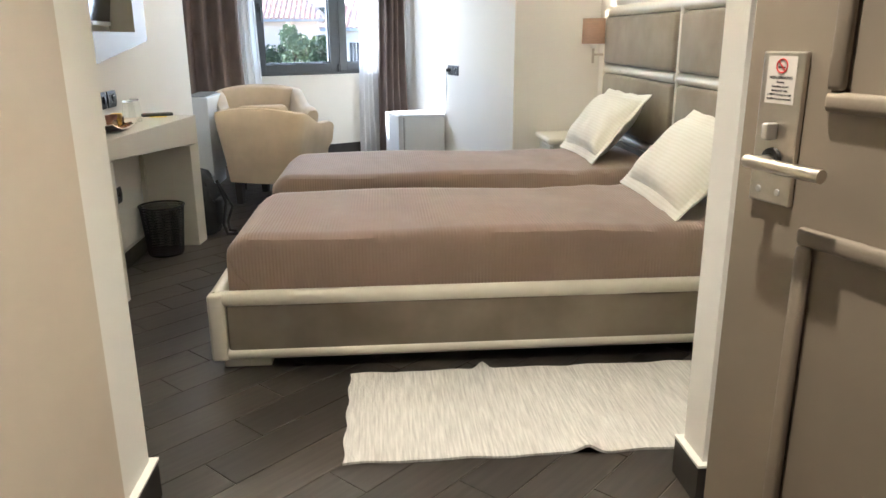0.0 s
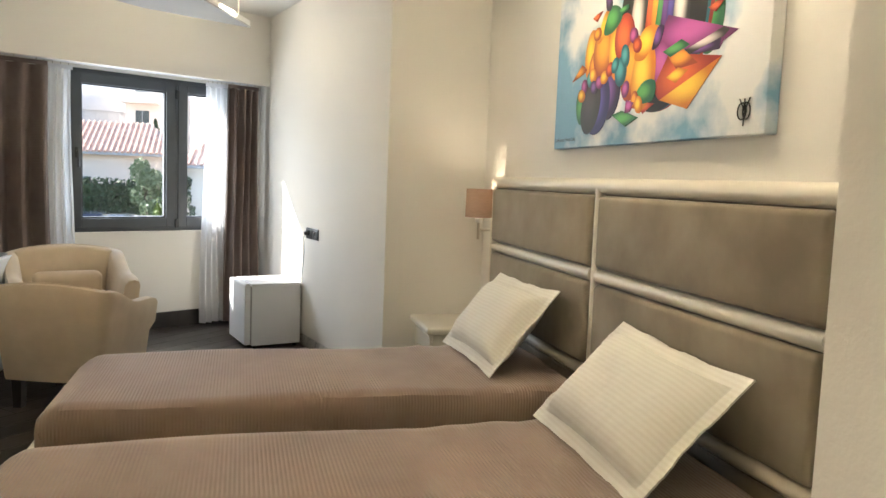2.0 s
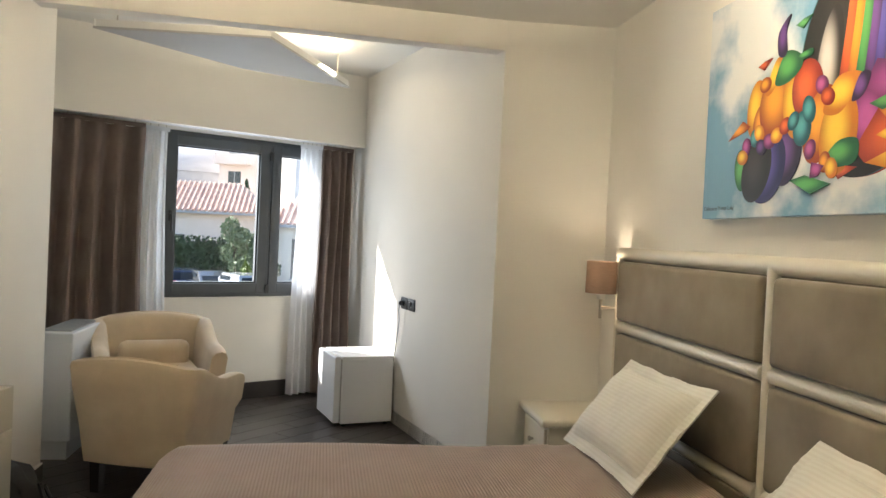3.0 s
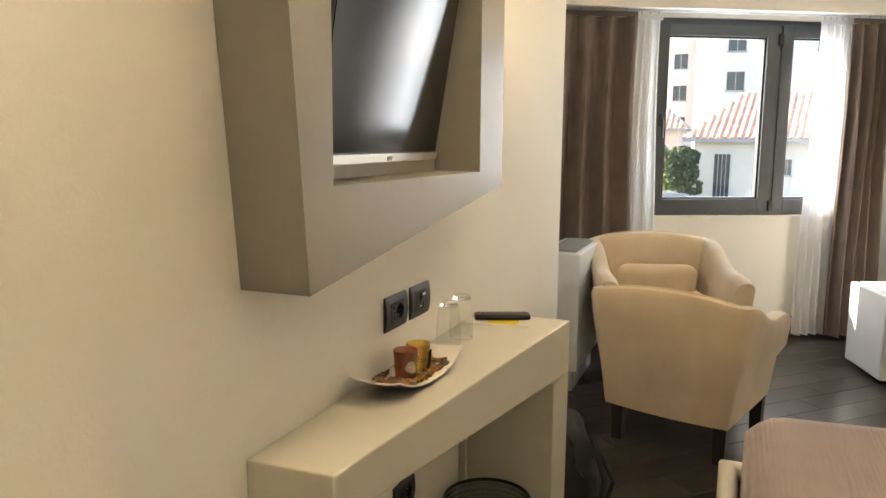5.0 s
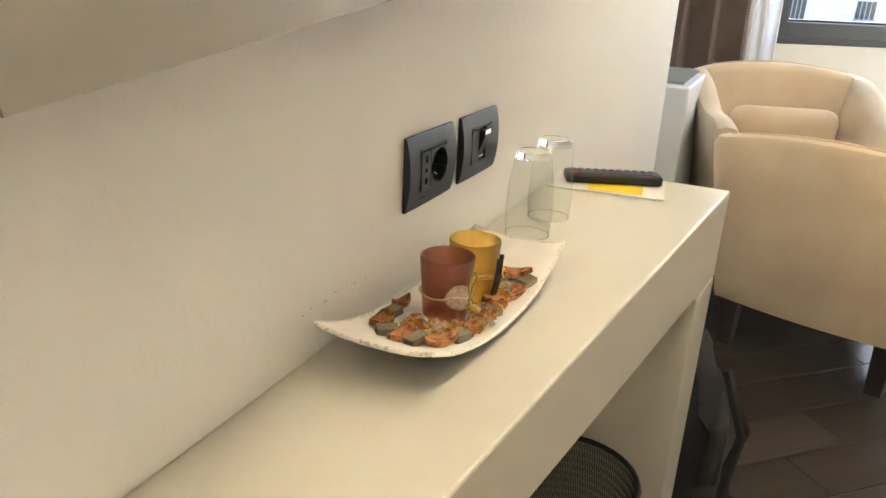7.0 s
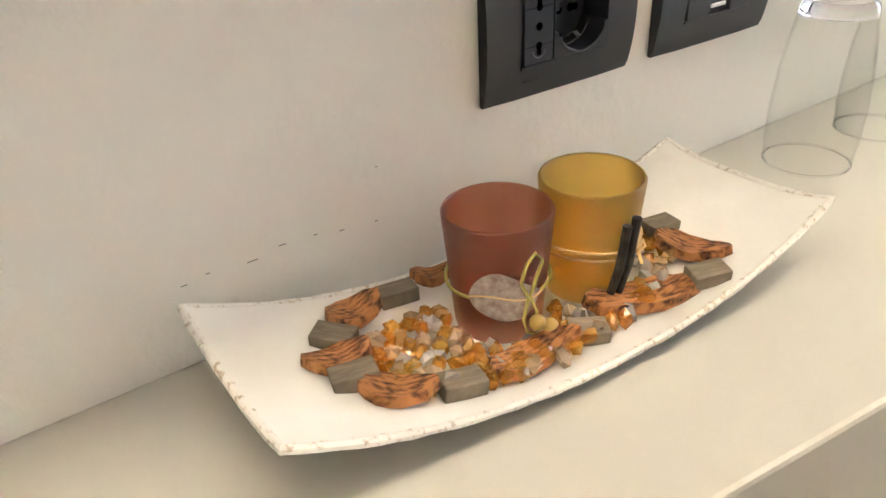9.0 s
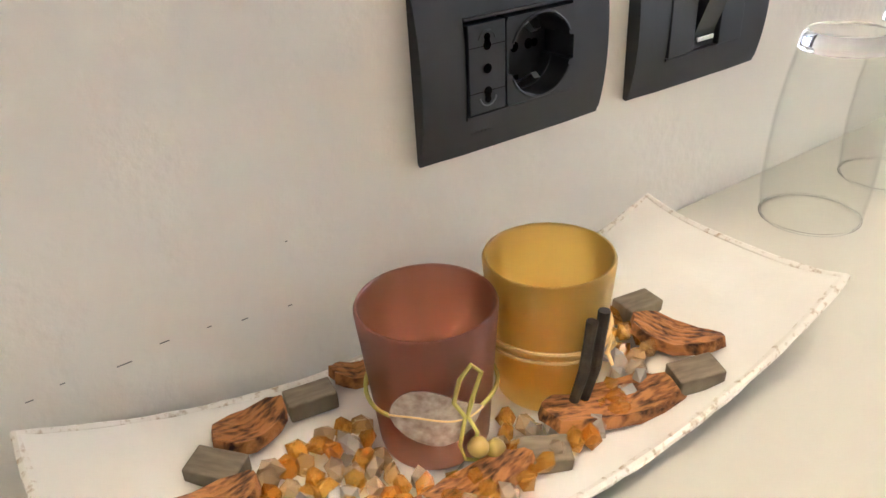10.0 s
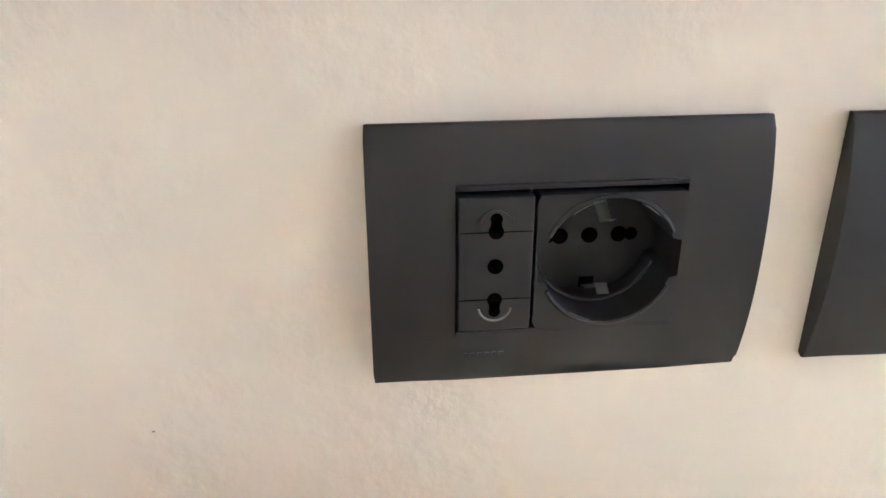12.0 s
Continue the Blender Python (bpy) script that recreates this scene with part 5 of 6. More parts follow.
tumbler(-1.493, 3.769)
tumbler(-1.492, 3.862)
M_PAPER = material("leaflet_paper", (0.75, 0.70, 0.64), 0.6)
M_YELLOW = material("yellow_print", (0.80, 0.58, 0.02), 0.6)
lf = thing("leaflet", "white leaflet with yellow print under the remote", "leaflet", pose(-1.455, 4.085, ZD + 0.0006, 0, 0, 8))
part("sheet", boxed(-0.095, 0.095, -0.055, 0.06, 0, 0.0012), M_PAPER, lf)
part("printed_panel", boxed(-0.03, 0.06, -0.045, 0.01, 0.0013, 0.0017), M_YELLOW, lf, "yellow printed area")
rm = thing("remote_control", "black television remote control lying on a leaflet", "remote control", pose(-1.452, 4.105, ZD + 0.0026, 0, 0, 24))
part("body", boxed(-0.083, 0.083, -0.021, 0.021, 0, 0.017, bevel=0.005, seg=3), M_BLACKP, rm, smooth=True)
M_KEY = material("remote_keys", (0.07, 0.07, 0.075), 0.5)
M_KEYR = material("remote_red_key", (0.45, 0.02, 0.02), 0.5)
for i in range(11):
    for j in range(3):
        part("button", boxed(-0.072 + i * 0.0135, -0.0635 + i * 0.0135, -0.0155 + j * 0.0115, -0.0075 + j * 0.0115, 0.0165, 0.0186, bevel=0.0007), M_KEYR if (i == 0 and j == 0) else M_KEY, rm, "red button" if (i == 0 and j == 0) else "")


def waste_bin():
    t = thing("waste_bin", "black wire-mesh waste bin under the desk", "waste bin", pose(-1.42, 3.89, 0))
    part("rim", tube(bmesh.new(), around(0.118, 0.275, 0, 360, 40)[:-1], 0.005, 8, True), M_BLACKM, t, smooth=True)
    part("base", lathe(bmesh.new(), [(0.09, 0.0), (0.094, 0.012)], 36), M_BLACKM, t)
    bm = bmesh.new()
    n = 150
    for k in range(n):
        for sg in (1, -1):
            pts = []
            for i in range(4):
                z = 0.01 + 0.262 * i / 3
                r = 0.094 + 0.023 * i / 3
                a = 2 * math.pi * k / n + sg * i * 0.12
                pts.append((r * math.cos(a), r * math.sin(a), z))
            tube(bm, pts, 0.0007, 3)
    part("mesh", bm, M_BLACKM, t, "fine wire mesh")
    return t


waste_bin()
M_BAG = material("black_nylon", rough=0.7)
noisy(M_BAG, (0.012, 0.012, 0.013), (0.03, 0.03, 0.032), 14)
bumpy(M_BAG, 900, 0.3, 0.001)


def backpack():
    t = thing("backpack", "black nylon backpack leaning beside the desk on the floor", "backpack", pose(-1.33, 4.33, 0, 0, 0, 4))
    def f(u, v):
        a = 2 * math.pi * u
        z = 0.44 * v
        k = math.sin(math.pi * min(1, 0.12 + v * 0.95)) ** 0.35
        if v > 0.97:
            k *= 0.6
        cx, sx = math.cos(a), math.sin(a)
        sq = (abs(cx) ** 3 + abs(sx) ** 3) ** (-1 / 3)
        w = 0.012 * math.sin(9 * a + 7 * v) + 0.008 * math.sin(23 * v + 3 * a)
        return ((0.13 * sq * cx) * k + w - 0.02 * v, (0.105 * sq * sx) * k + w, z)
    bm = grid_sheet(bmesh.new(), f, 36, 16)
    bmesh.ops.remove_doubles(bm, verts=bm.verts[:], dist=0.0005)
    bmesh.ops.holes_fill(bm, edges=[e for e in bm.edges if len(e.link_faces) == 1], sides=60)
    part("body", bm, M_BAG, t, smooth=True)
    part("strap", tube(bmesh.new(), [(0.12, -0.03, 0.33), (0.17, -0.06, 0.2), (0.15, -0.09, 0.07), (0.17, -0.10, 0.012), (0.23, -0.09, 0.010)], 0.010, 6), M_BAG, t, smooth=True)
    part("strap", tube(bmesh.new(), [(0.12, 0.03, 0.30), (0.19, 0.05, 0.15), (0.16, 0.03, 0.06), (0.17, 0.0, 0.010), (0.21, -0.02, 0.009)], 0.009, 6), M_BAG, t, smooth=True)
    part("buckle", boxed(0.225, 0.265, -0.10, -0.08, 0.001, 0.014, bevel=0.003), M_BLACKP, t)
    part("pocket", boxed(0.10, 0.145, -0.07, 0.07, 0.06, 0.22, bevel=0.02, seg=3), M_BAG, t, smooth=True)
    return t


backpack()


# ---- armchairs ----
def armchair(m, label):
    t = thing("armchair", label, "armchair", m, group="facing armchairs")
    hw, dp = 0.315, 0.60      # half width, depth; the seat faces +y
    path = []
    for i in range(8):
        path.append((-hw, dp - (dp - 0.07) * i / 7))
    for i in range(1, 8):
        a = radians(180 + 90 * i / 8)
        path.append((-hw + 0.06 + 0.06 * math.cos(a), 0.06 + 0.06 * math.sin(a)))
    for i in range(0, 9):
        path.append((-hw + 0.06 + (2 * hw - 0.12) * i / 8, -0.02 * math.sin(math.pi * i / 8)))
    left = path[:15]
    path += [(-x, y) for x, y in left[::-1]]
    n = len(path)
    bm = bmesh.new()
    rows = []
    for i, (x, y) in enumerate(path):
        p0, p1 = path[max(i - 1, 0)], path[min(i + 1, n - 1)]
        d = Vector((p1[0] - p0[0], p1[1] - p0[1])).normalized()
        out = Vector((-d.y, d.x)) * -1
        s = max(0, min(1, (y - 0.05) / 0.33))
        s = s * s * (3 - 2 * s)
        back = 0.700 - 0.035 * (x / hw) ** 2
        h = back * (1 - s) + 0.565 * s
        h -= 0.02 * max(0, (y - 0.5) / 0.1) ** 2
        zb = 0.165
        th = 0.085
        sec = []
        for z, o in ((zb, -0.060), (zb + 0.02, -0.055), (zb + 0.18, -0.032), (h - 0.14, 0.004), (h - 0.03, 0.018), (h - 0.008, 0.010), (h, -0.012), (h - 0.006, -0.045), (h - 0.03, -th + 0.02), (h - 0.16, -th), (0.33, -th - 0.005), (zb, -th - 0.005)):
            q = Vector((x, y)) + out * o
            sec.append(bm.verts.new((q.x, q.y, z)))
        rows.append(sec)
    k = len(rows[0])
    for i in range(n - 1):
        for j in range(k):
            bm.faces.new((rows[i][j], rows[i + 1][j], rows[i + 1][(j + 1) % k], rows[i][(j + 1) % k]))
    bm.faces.new(rows[0])
    bm.faces.new(rows[-1][::-1])
    part("shell", bm, M_SUEDE, t, "cream suede back and arms", smooth=True)
    part("seat_base", boxed(-hw + 0.07, hw - 0.07, 0.05, dp - 0.01, 0.165, 0.32, bevel=0.02, seg=3), M_SUEDE, t, smooth=True)
    part("seat_cushion", boxed(-hw + 0.09, hw - 0.09, 0.09, dp - 0.005, 0.322, 0.43, bevel=0.035, seg=4), M_SUEDE, t, smooth=True)
    part("piping", tube(bmesh.new(), [(p[0] * 0.955, p[1] + 0.012, (0.700 - 0.035 * (p[0] / hw) ** 2) + 0.001) for p in path[14:24]], 0.004, 6), M_SUEDE, t, smooth=True)
    for x, y in ((-hw + 0.098, 0.115), (hw - 0.098, 0.115), (-hw + 0.085, dp - 0.05), (hw - 0.085, dp - 0.05)):
        bm = bmesh.new()
        a = 0.027
        hi = [bm.verts.new((x + i * a, y + j * a, 0.17)) for i, j in ((-1, -1), (1, -1), (1, 1), (-1, 1))]
        lo = [bm.verts.new((x + i * a * 0.8, y + j * a * 0.8, 0)) for i, j in ((-1, -1), (1, -1), (1, 1), (-1, 1))]
        bm.faces.new(hi), bm.faces.new(lo[::-1])
        for i in range(4):
            bm.faces.new((lo[i], lo[(i + 1) % 4], hi[(i + 1) % 4], hi[i]))
        part("leg", bm, M_LEG, t, "dark square leg")
    return t


A1 = pose(-1.062, 4.985, 0, 0, 0, -17)
A2 = pose(-1.26, 6.33, 0, 0, 0, 198) @ Matrix.Scale(1.10, 4)
armchair(A1, "cream suede tub armchair with dark square legs")
armchair(A2, "cream suede tub armchair with a small back cushion")
cu = part("lumbar_cushion", boxed(-0.19, 0.19, -0.05, 0.05, -0.10, 0.10, bevel=0.045, seg=4), M_SUEDE, smooth=True)
cu.matrix_world = A2 @ pose(0, 0.185, 0.46, -14, 0, 0)
tagged(cu, "small cream cushion on the armchair seat", "cushion")

# ---- bay: fridge, fan coil ----
def fridge():
    t = thing("fridge", "small white minibar fridge on the dark floor", "fridge", pose(0.090, 6.64, 0, 0, 0, 15))
    w, d, h = 0.215, 0.22, 0.487
    part("cabinet", boxed(-0.160, w, -d, d, 0.02, h - 0.014, bevel=0.006), M_WHITEG, t)
    part("top", boxed(-0.165, w + 0.003, -d - 0.003, d, h - 0.013, h, bevel=0.005), M_WHITEG, t)
    part("gasket", boxed(-0.170, -0.1605, -d + 0.006, d - 0.006, 0.035, h - 0.02), M_GASKET, t, "grey door seal")
    dr = part("door", boxed(-w, -0.1705, -d, d, 0.03, h - 0.003, bevel=0.008, seg=3), M_WHITEG, t)
    part("grip", boxed(-w + 0.006, -0.180, -d - 0.004, -d + 0.03, h - 0.0028, h + 0.003, bevel=0.002), M_WHITEG, dr)
    for x in (-0.13, 0.18):
        for y in (-d + 0.03, d - 0.03):
            part("foot", lathe(bmesh.new(), [(0.014, 0), (0.012, 0.02)], 12, x, y), M_BLACKP, t)
    return t


fridge()
cb_ = thing("power_cable", "thin grey power cable hanging from socket to fridge", "cable")
a_, b_ = Vector(ALC_A), Vector(ALC_B)
d_ = (b_ - a_).normalized()
n_ = Vector((-d_.y, d_.x))
p_ = a_ + d_ * 1.295 + n_ * 0.02
part("wire", tube(bmesh.new(), [(p_.x - 0.01, p_.y, 0.868), (p_.x - 0.02, p_.y, 0.83), (p_.x - 0.012, p_.y + 0.01, 0.75), (p_.x - 0.02, p_.y + 0.03, 0.62), (p_.x - 0.03, p_.y + 0.10, 0.45), (p_.x - 0.02, p_.y + 0.2, 0.25)], 0.003, 6), M_GASKET, cb_, smooth=True)
part("plug", lathe(bmesh.new(), [(0.014, -0.01), (0.017, 0.0), (0.012, 0.02)], 14), M_BLACKP, cb_).matrix_local = pose(p_.x, p_.y, 0.873, 0, -90, 0)


def fan_coil():
    t = thing("fan_coil", "white floor-standing fan coil unit with grey top grille", "fan coil", pose(-1.517, 5.62, 0))
    w, l, z0, z1 = 0.21, 0.62, 0.115, 0.718
    part("casing", boxed(-w, 0, 0, l, z0, z1, bevel=0.008, seg=3), M_WHITEG, t)
    part("plinth", boxed(-w + 0.02, -0.03, 0.05, l - 0.05, 0, z0), M_WHITEG, t)
    g = part("grille", boxed(-w + 0.03, -0.03, 0.06, l - 0.06, z1 + 0.0005, z1 + 0.004), M_VENT, t, "grey grille")
    for i in range(22):
        y = 0.07 + (l - 0.14) * i / 21
        part("slat", boxed(-w + 0.03, -0.03, y, y + 0.012, z1 + 0.0042, z1 + 0.009), M_VENT, g)
    return t


fan_coil()
st_ = thing("side_table", "low white side table beside the armchairs", "side table", pose(-0.80, 5.86, 0))
part("top", boxed(-0.07, 0.05, -0.15, 0.15, 0.24, 0.31, bevel=0.004), M_LACQ, st_)
for y_ in (-0.14, 0.10):
    part("leg", boxed(-0.05, 0.03, y_, y_ + 0.04, 0, 0.24), M_LACQ, st_)


# ---- entry: rug, door, closet ----
def rug():
    t = thing("rug", "pale beige woven rag rug with a ruck on the floor", "rug", pose(0, 0, 0))
    x0, x1, y0, y1 = -0.335, 1.03, 1.672, 2.245
    def f(u, v):
        x, y = x0 + (x1 - x0) * u, y0 + (y1 - y0) * v
        e = 0.004 * math.sin(31 * u) * (v < 0.02 or v > 0.98)
        ruck = 0.030 * math.exp(-((x - 0.155 - 0.02 * math.sin(5 * y)) / 0.022) ** 2) * max(0, (v - 0.55) / 0.45)
        ruck += 0.022 * math.exp(-((x - 0.37) / 0.03) ** 2) * max(0, 1 - v / 0.16)
        return (x + 0.004 * math.sin(22 * v), y + e, 0.008 + ruck + 0.0012 * math.sin(40 * x))
    part("weave", grid_sheet(bmesh.new(), f, 110, 40, 0.0075), M_RUG, t, smooth=True)
    return t


rug()


def door():
    t = thing("door_1", "open taupe panelled room door with nickel lock plate", "door", pose(0.416, 1.052, 0, 0, 0, 17), kind="structure")
    th = 0.042
    part("leaf", boxed(0, th, -0.86, 0, 0.008, 2.08, bevel=0.003), M_DOOR, t)
    def panel(y0, y1, z0, z1):
        bm = bmesh.new()
        for a, b, c, d in ((y0, y1, z0, z0 + 0.03), (y0, y1, z1 - 0.03, z1), (y0, y0 + 0.03, z0 + 0.03, z1 - 0.03), (y1 - 0.03, y1, z0 + 0.03, z1 - 0.03)):
            box(bm, -0.016, 0.0005, a, b, c, d, 0.009, 3)
        part("moulding", bm, M_DOOR, t, "raised panel moulding", smooth=True)
    panel(-0.72, -0.168, 1.05, 1.95)
    panel(-0.72, -0.15, 0.16, 0.872)
    lp = part("lock_plate", boxed(-0.010, 0, -0.125, -0.040, 0.895, 1.135, bevel=0.0025), M_STEEL, t, "brushed nickel lock plate")
    part("lever", tube(bmesh.new(), [(-0.05, -0.068, 0.965), (-0.052, -0.10, 0.965), (-0.050, -0.215, 0.963)], 0.0105, 12), M_STEEL, lp, "brushed nickel lever", smooth=True)
    part("lever_neck", tube(bmesh.new(), [(-0.010, -0.082, 0.965), (-0.05, -0.082, 0.965)], 0.010, 12), M_STEEL, lp, smooth=True)
    part("collar", lathe(bmesh.new(), [(0.019, 0), (0.018, 0.006)], 20), M_BLACKM, lp).matrix_local = pose(-0.0102, -0.082, 0.967, 0, -90, 0)
    part("thumb_turn", boxed(-0.034, -0.0102, -0.088, -0.074, 0.998, 1.026, bevel=0.004, seg=3), M_CHROME, lp, smooth=True)
    for y in (-0.100, -0.060):
        part("screw", lathe(bmesh.new(), [(0.006, 0), (0.005, 0.0015)], 12), M_CHROME, lp).matrix_local = pose(-0.0102, y, 0.915, 0, -90, 0)
    st = part("sticker", boxed(-0.0108, -0.0102, -0.110, -0.052, 1.055, 1.128), M_PAPER, lp, "white no-smoking sticker")
    red = material("sign_red", (0.60, 0.03, 0.03), 0.5)
    sm = Matrix(((0, 0, -1), (-1, 0, 0), (0, 1, 0))).to_4x4()
    sm = Matrix.Translation((-0.0110, -0.081, 1.09)) @ sm
    part("sign_ring", tube(bmesh.new(), around(0.0105, 0, 0, 360, 32)[:-1], 0.0012, 6, True), red, st).matrix_local = sm @ Matrix.Translation((0, 0.023, 0))
    part("sign_bar", boxed(-0.0105, 0.0105, -0.001, 0.001, 0, 0.0006), red, st).matrix_local = sm @ pose(0, 0.023, 0.0003, 0, 0, -45)
    part("cigarette", boxed(-0.007, 0.007, -0.0012, 0.0012, 0, 0.0004), M_BLACKM, st).matrix_local = sm @ pose(0, 0.021, 0)
    for i, (s, z) in enumerate((("NON-SMOKING", 0.0065), ("Rooms", 0.0052), ("if smoking occurs", 0.0048), ("during your stay,", 0.0048), ("a 100 € cleaning fee will", 0.0048), ("be billed to your account", 0.0048))):
        writing("sign_text", s, z, M_BLACKM, st, sm @ pose(0, 0.003 - 0.0064 * i, 0.0001))
    return t


door()
cl = thing("closet", "beige closet side panel in the entry", "closet")
part("side_panel", boxed(-0.8195, -0.801, -1.25, 1.335, 0.115, 2.3, bevel=0.002), M_CLOSET, cl)
part("trim_strip", boxed(-0.8005, -0.7985, -1.2, 1.20, 0.145, 0.150), M_FRAME, cl, "thin pale strip")
part("plinth", boxed(-0.8195, -0.806, -1.25, 1.335, 0.0, 0.1135), M_WALL, cl)

# ---- outside ----
GZ = -2.35
M_ASPH = material("asphalt", rough=0.9)
noisy(M_ASPH, (0.045, 0.045, 0.046), (0.075, 0.073, 0.07), 1.5)
structure("ground", boxed(-900, 900, 8.6, 1800, GZ - 0.3, GZ), M_ASPH, "grey asphalt ground outside", "ground")
M_STUCCO = material("pale_stucco", rough=0.9)
noisy(M_STUCCO, (0.66, 0.62, 0.54), (0.76, 0.72, 0.64), 0.6)
M_PINK = material("pink_stucco", rough=0.9)
noisy(M_PINK, (0.74, 0.63, 0.56), (0.80, 0.70, 0.64), 0.6)
M_WHITEB = material("white_facade", rough=0.9)
noisy(M_WHITEB, (0.72, 0.70, 0.67), (0.80, 0.78, 0.75), 0.3)
M_TILE = material("terracotta_tiles", rough=0.85)
noisy(M_TILE, (0.46, 0.30, 0.235), (0.66, 0.50, 0.41), 2.5)
M_DARKWIN = material("dark_window", (0.03, 0.04, 0.05), 0.15)
M_BLUEW = material("blue_awning", (0.06, 0.16, 0.30), 0.6)
M_CONC = material("grey_concrete", rough=0.9)
noisy(M_CONC, (0.30, 0.32, 0.35), (0.40, 0.42, 0.45), 0.5)


def roof_prism(bm, w, d, z0, z1, over=0.5, hip=2.0):
    a, b = w / 2 + over, d / 2 + over
    lo = [bm.verts.new(p) for p in ((-a, -b, z0), (a, -b, z0), (a, b, z0), (-a, b, z0))]
    hi = [bm.verts.new(p) for p in ((-a + hip, 0, z1), (a - hip, 0, z1))]
    for q in ((lo[0], lo[1], hi[1], hi[0]), (lo[1], lo[2], hi[1]), (lo[2], lo[3], hi[0], hi[1]), (lo[3], lo[0], hi[0]), tuple(lo[::-1])):
        bm.faces.new(q)
    return bm


def house(m, label, w, d, h, ridge, mat, openings):
    t = thing("house", label, "house", m)
    part("wall", boxed(-w / 2, w / 2, -d / 2, d / 2, 0, h), mat, t)
    r = part("roof", roof_prism(bmesh.new(), w, d, h, h + ridge), M_TILE, t, "weathered terracotta tile roof")
    bm = bmesh.new()
    k = int(w / 0.28)
    for i in range(k):
        x = -w / 2 - 0.4 + (w + 0.8) * i / k
        s = max(0.0, min(1.0, (w / 2 + 0.5 - abs(x)) / 2.0))
        tube(bm, [(x, -d / 2 - 0.55, h + 0.03), (x, -(d / 2 + 0.5) * (1 - s) - 0.02, h + ridge * s + 0.03)], 0.085, 5)
    tiles = part("tile_rows", bm, M_TILE, r)
    tiles["kind"] = "stuff"
    part("fascia", boxed(-w / 2 - 0.45, w / 2 + 0.45, -d / 2 - 0.52, -d / 2 - 0.44, h - 0.14, h + 0.02), M_CONC, t)
    for x, z, ww, hh in openings:
        wd = part("window", boxed(x - ww / 2, x + ww / 2, -d / 2 - 0.03, -d / 2 + 0.02, z, z + hh), M_DARKWIN, t, "dark window")
        part("frame", boxed(x - ww / 2 - 0.07, x + ww / 2 + 0.07, -d / 2 - 0.05, -d / 2 - 0.001, z - 0.08, z - 0.002), M_CONC, wd)
        for k in range(1, 4):
            part("bar", boxed(x - ww / 2 + ww * k / 4 - 0.015, x - ww / 2 + ww * k / 4 + 0.015, -d / 2 - 0.05, -d / 2 - 0.031, z, z + hh), M_CONC, wd)
    return t


def block_house(m, label, w, d, floors, mat, cols, balcony, offset=1.0, fh=3.0):
    t = thing("apartment_building", label, "building", m)
    h = floors * fh + offset + 0.6
    part("wall", boxed(-w / 2, w / 2, 0, d, 0, h), mat, t)
    part("roof", boxed(-w / 2 - 0.3, w / 2 + 0.3, -0.3, d + 0.3, h, h + 0.35), M_CONC, t)
    for f in range(floors):
        z = offset + f * fh
        for c in range(cols):
            x = -w / 2 + w * (c + 0.5) / cols
            wd = part("window", boxed(x - 0.65, x + 0.65, -0.04, 0.02, z + 0.9, z + 2.3), M_DARKWIN, t, "dark window")
            part("frame", boxed(x - 0.75, x + 0.75, -0.09, -0.001, z + 0.78, z + 0.898), M_CONC, wd)
            part("bar", boxed(x - 0.03, x + 0.03, -0.06, -0.041, z + 0.9, z + 2.3), M_CONC, wd)
            if balcony and c % 2 == 0:
                b = part("balcony", boxed(x - 1.7, x + 1.7, -1.3, -0.01, z - 0.05, z + 0.12), mat, t, "projecting balcony")
                part("parapet", boxed(x - 1.7, x + 1.7, -1.3, -1.2, z + 0.12, z + 1.0), mat, b)
                if f % 2 == 1:
                    part("awning", boxed(x - 1.3, x + 1.3, -1.15, -0.2, z + 2.2, z + 2.28), M_BLUEW, b, "blue awning")
    return t


house(pose(-9.5, 50, GZ, 0, 0, 0), "pink stucco house with terracotta roof behind the hedge", 11, 7, 4.5, 1.9, M_PINK, [(-1.5, 1.3, 1.7, 1.7), (0.9, 1.2, 0.5, 1.9), (2.7, 1.4, 0.5, 1.4)])
house(pose(2.2, 42, GZ, 0, 0, -8), "whitewashed house with weathered terracotta roof", 9, 7, 3.9, 2.3, M_STUCCO, [(-3.2, 1.2, 0.7, 2.0), (-0.6, 2.3, 0.7, 0.7), (1.6, 1.3, 0.7, 1.6)])
house(pose(9.8, 45, GZ, 0, 0, -12), "old ochre house with tiled roof", 7, 6, 3.6, 2.0, M_PINK, [(-2.2, 1.6, 0.8, 1.0), (0.4, 1.2, 0.8, 1.6)])
block_house(pose(-4.8, 78, GZ, 0, 0, -12), "pink apartment building with balconies", 13, 12, 7, M_PINK, 4, True)
block_house(pose(3.5, 66, GZ, 0, 0, 10), "tall white apartment building with dark windows", 13, 12, 8, M_WHITEB, 4, False)
block_house(pose(15.5, 70, GZ, 0, 0, -6), "orange and white apartment building", 11, 12, 7, M_PINK, 3, True)
block_house(pose(-22, 100, GZ, 0, 0, 5), "distant grey apartment building", 26, 12, 5, M_CONC, 8, True)
dm = thing("domed_hall", "pale grey domed hall in the distance", "building", pose(-17, 92, GZ))
part("drum", lathe(bmesh.new(), [(7.2, 0), (7.2, 9.5)], 40), M_CONC, dm)
part("dome", lathe(bmesh.new(), [(7.4 * math.cos(radians(a)), 9.5 + 3.6 * math.sin(radians(a))) for a in range(0, 89, 8)], 40), M_CONC, dm, smooth=True)

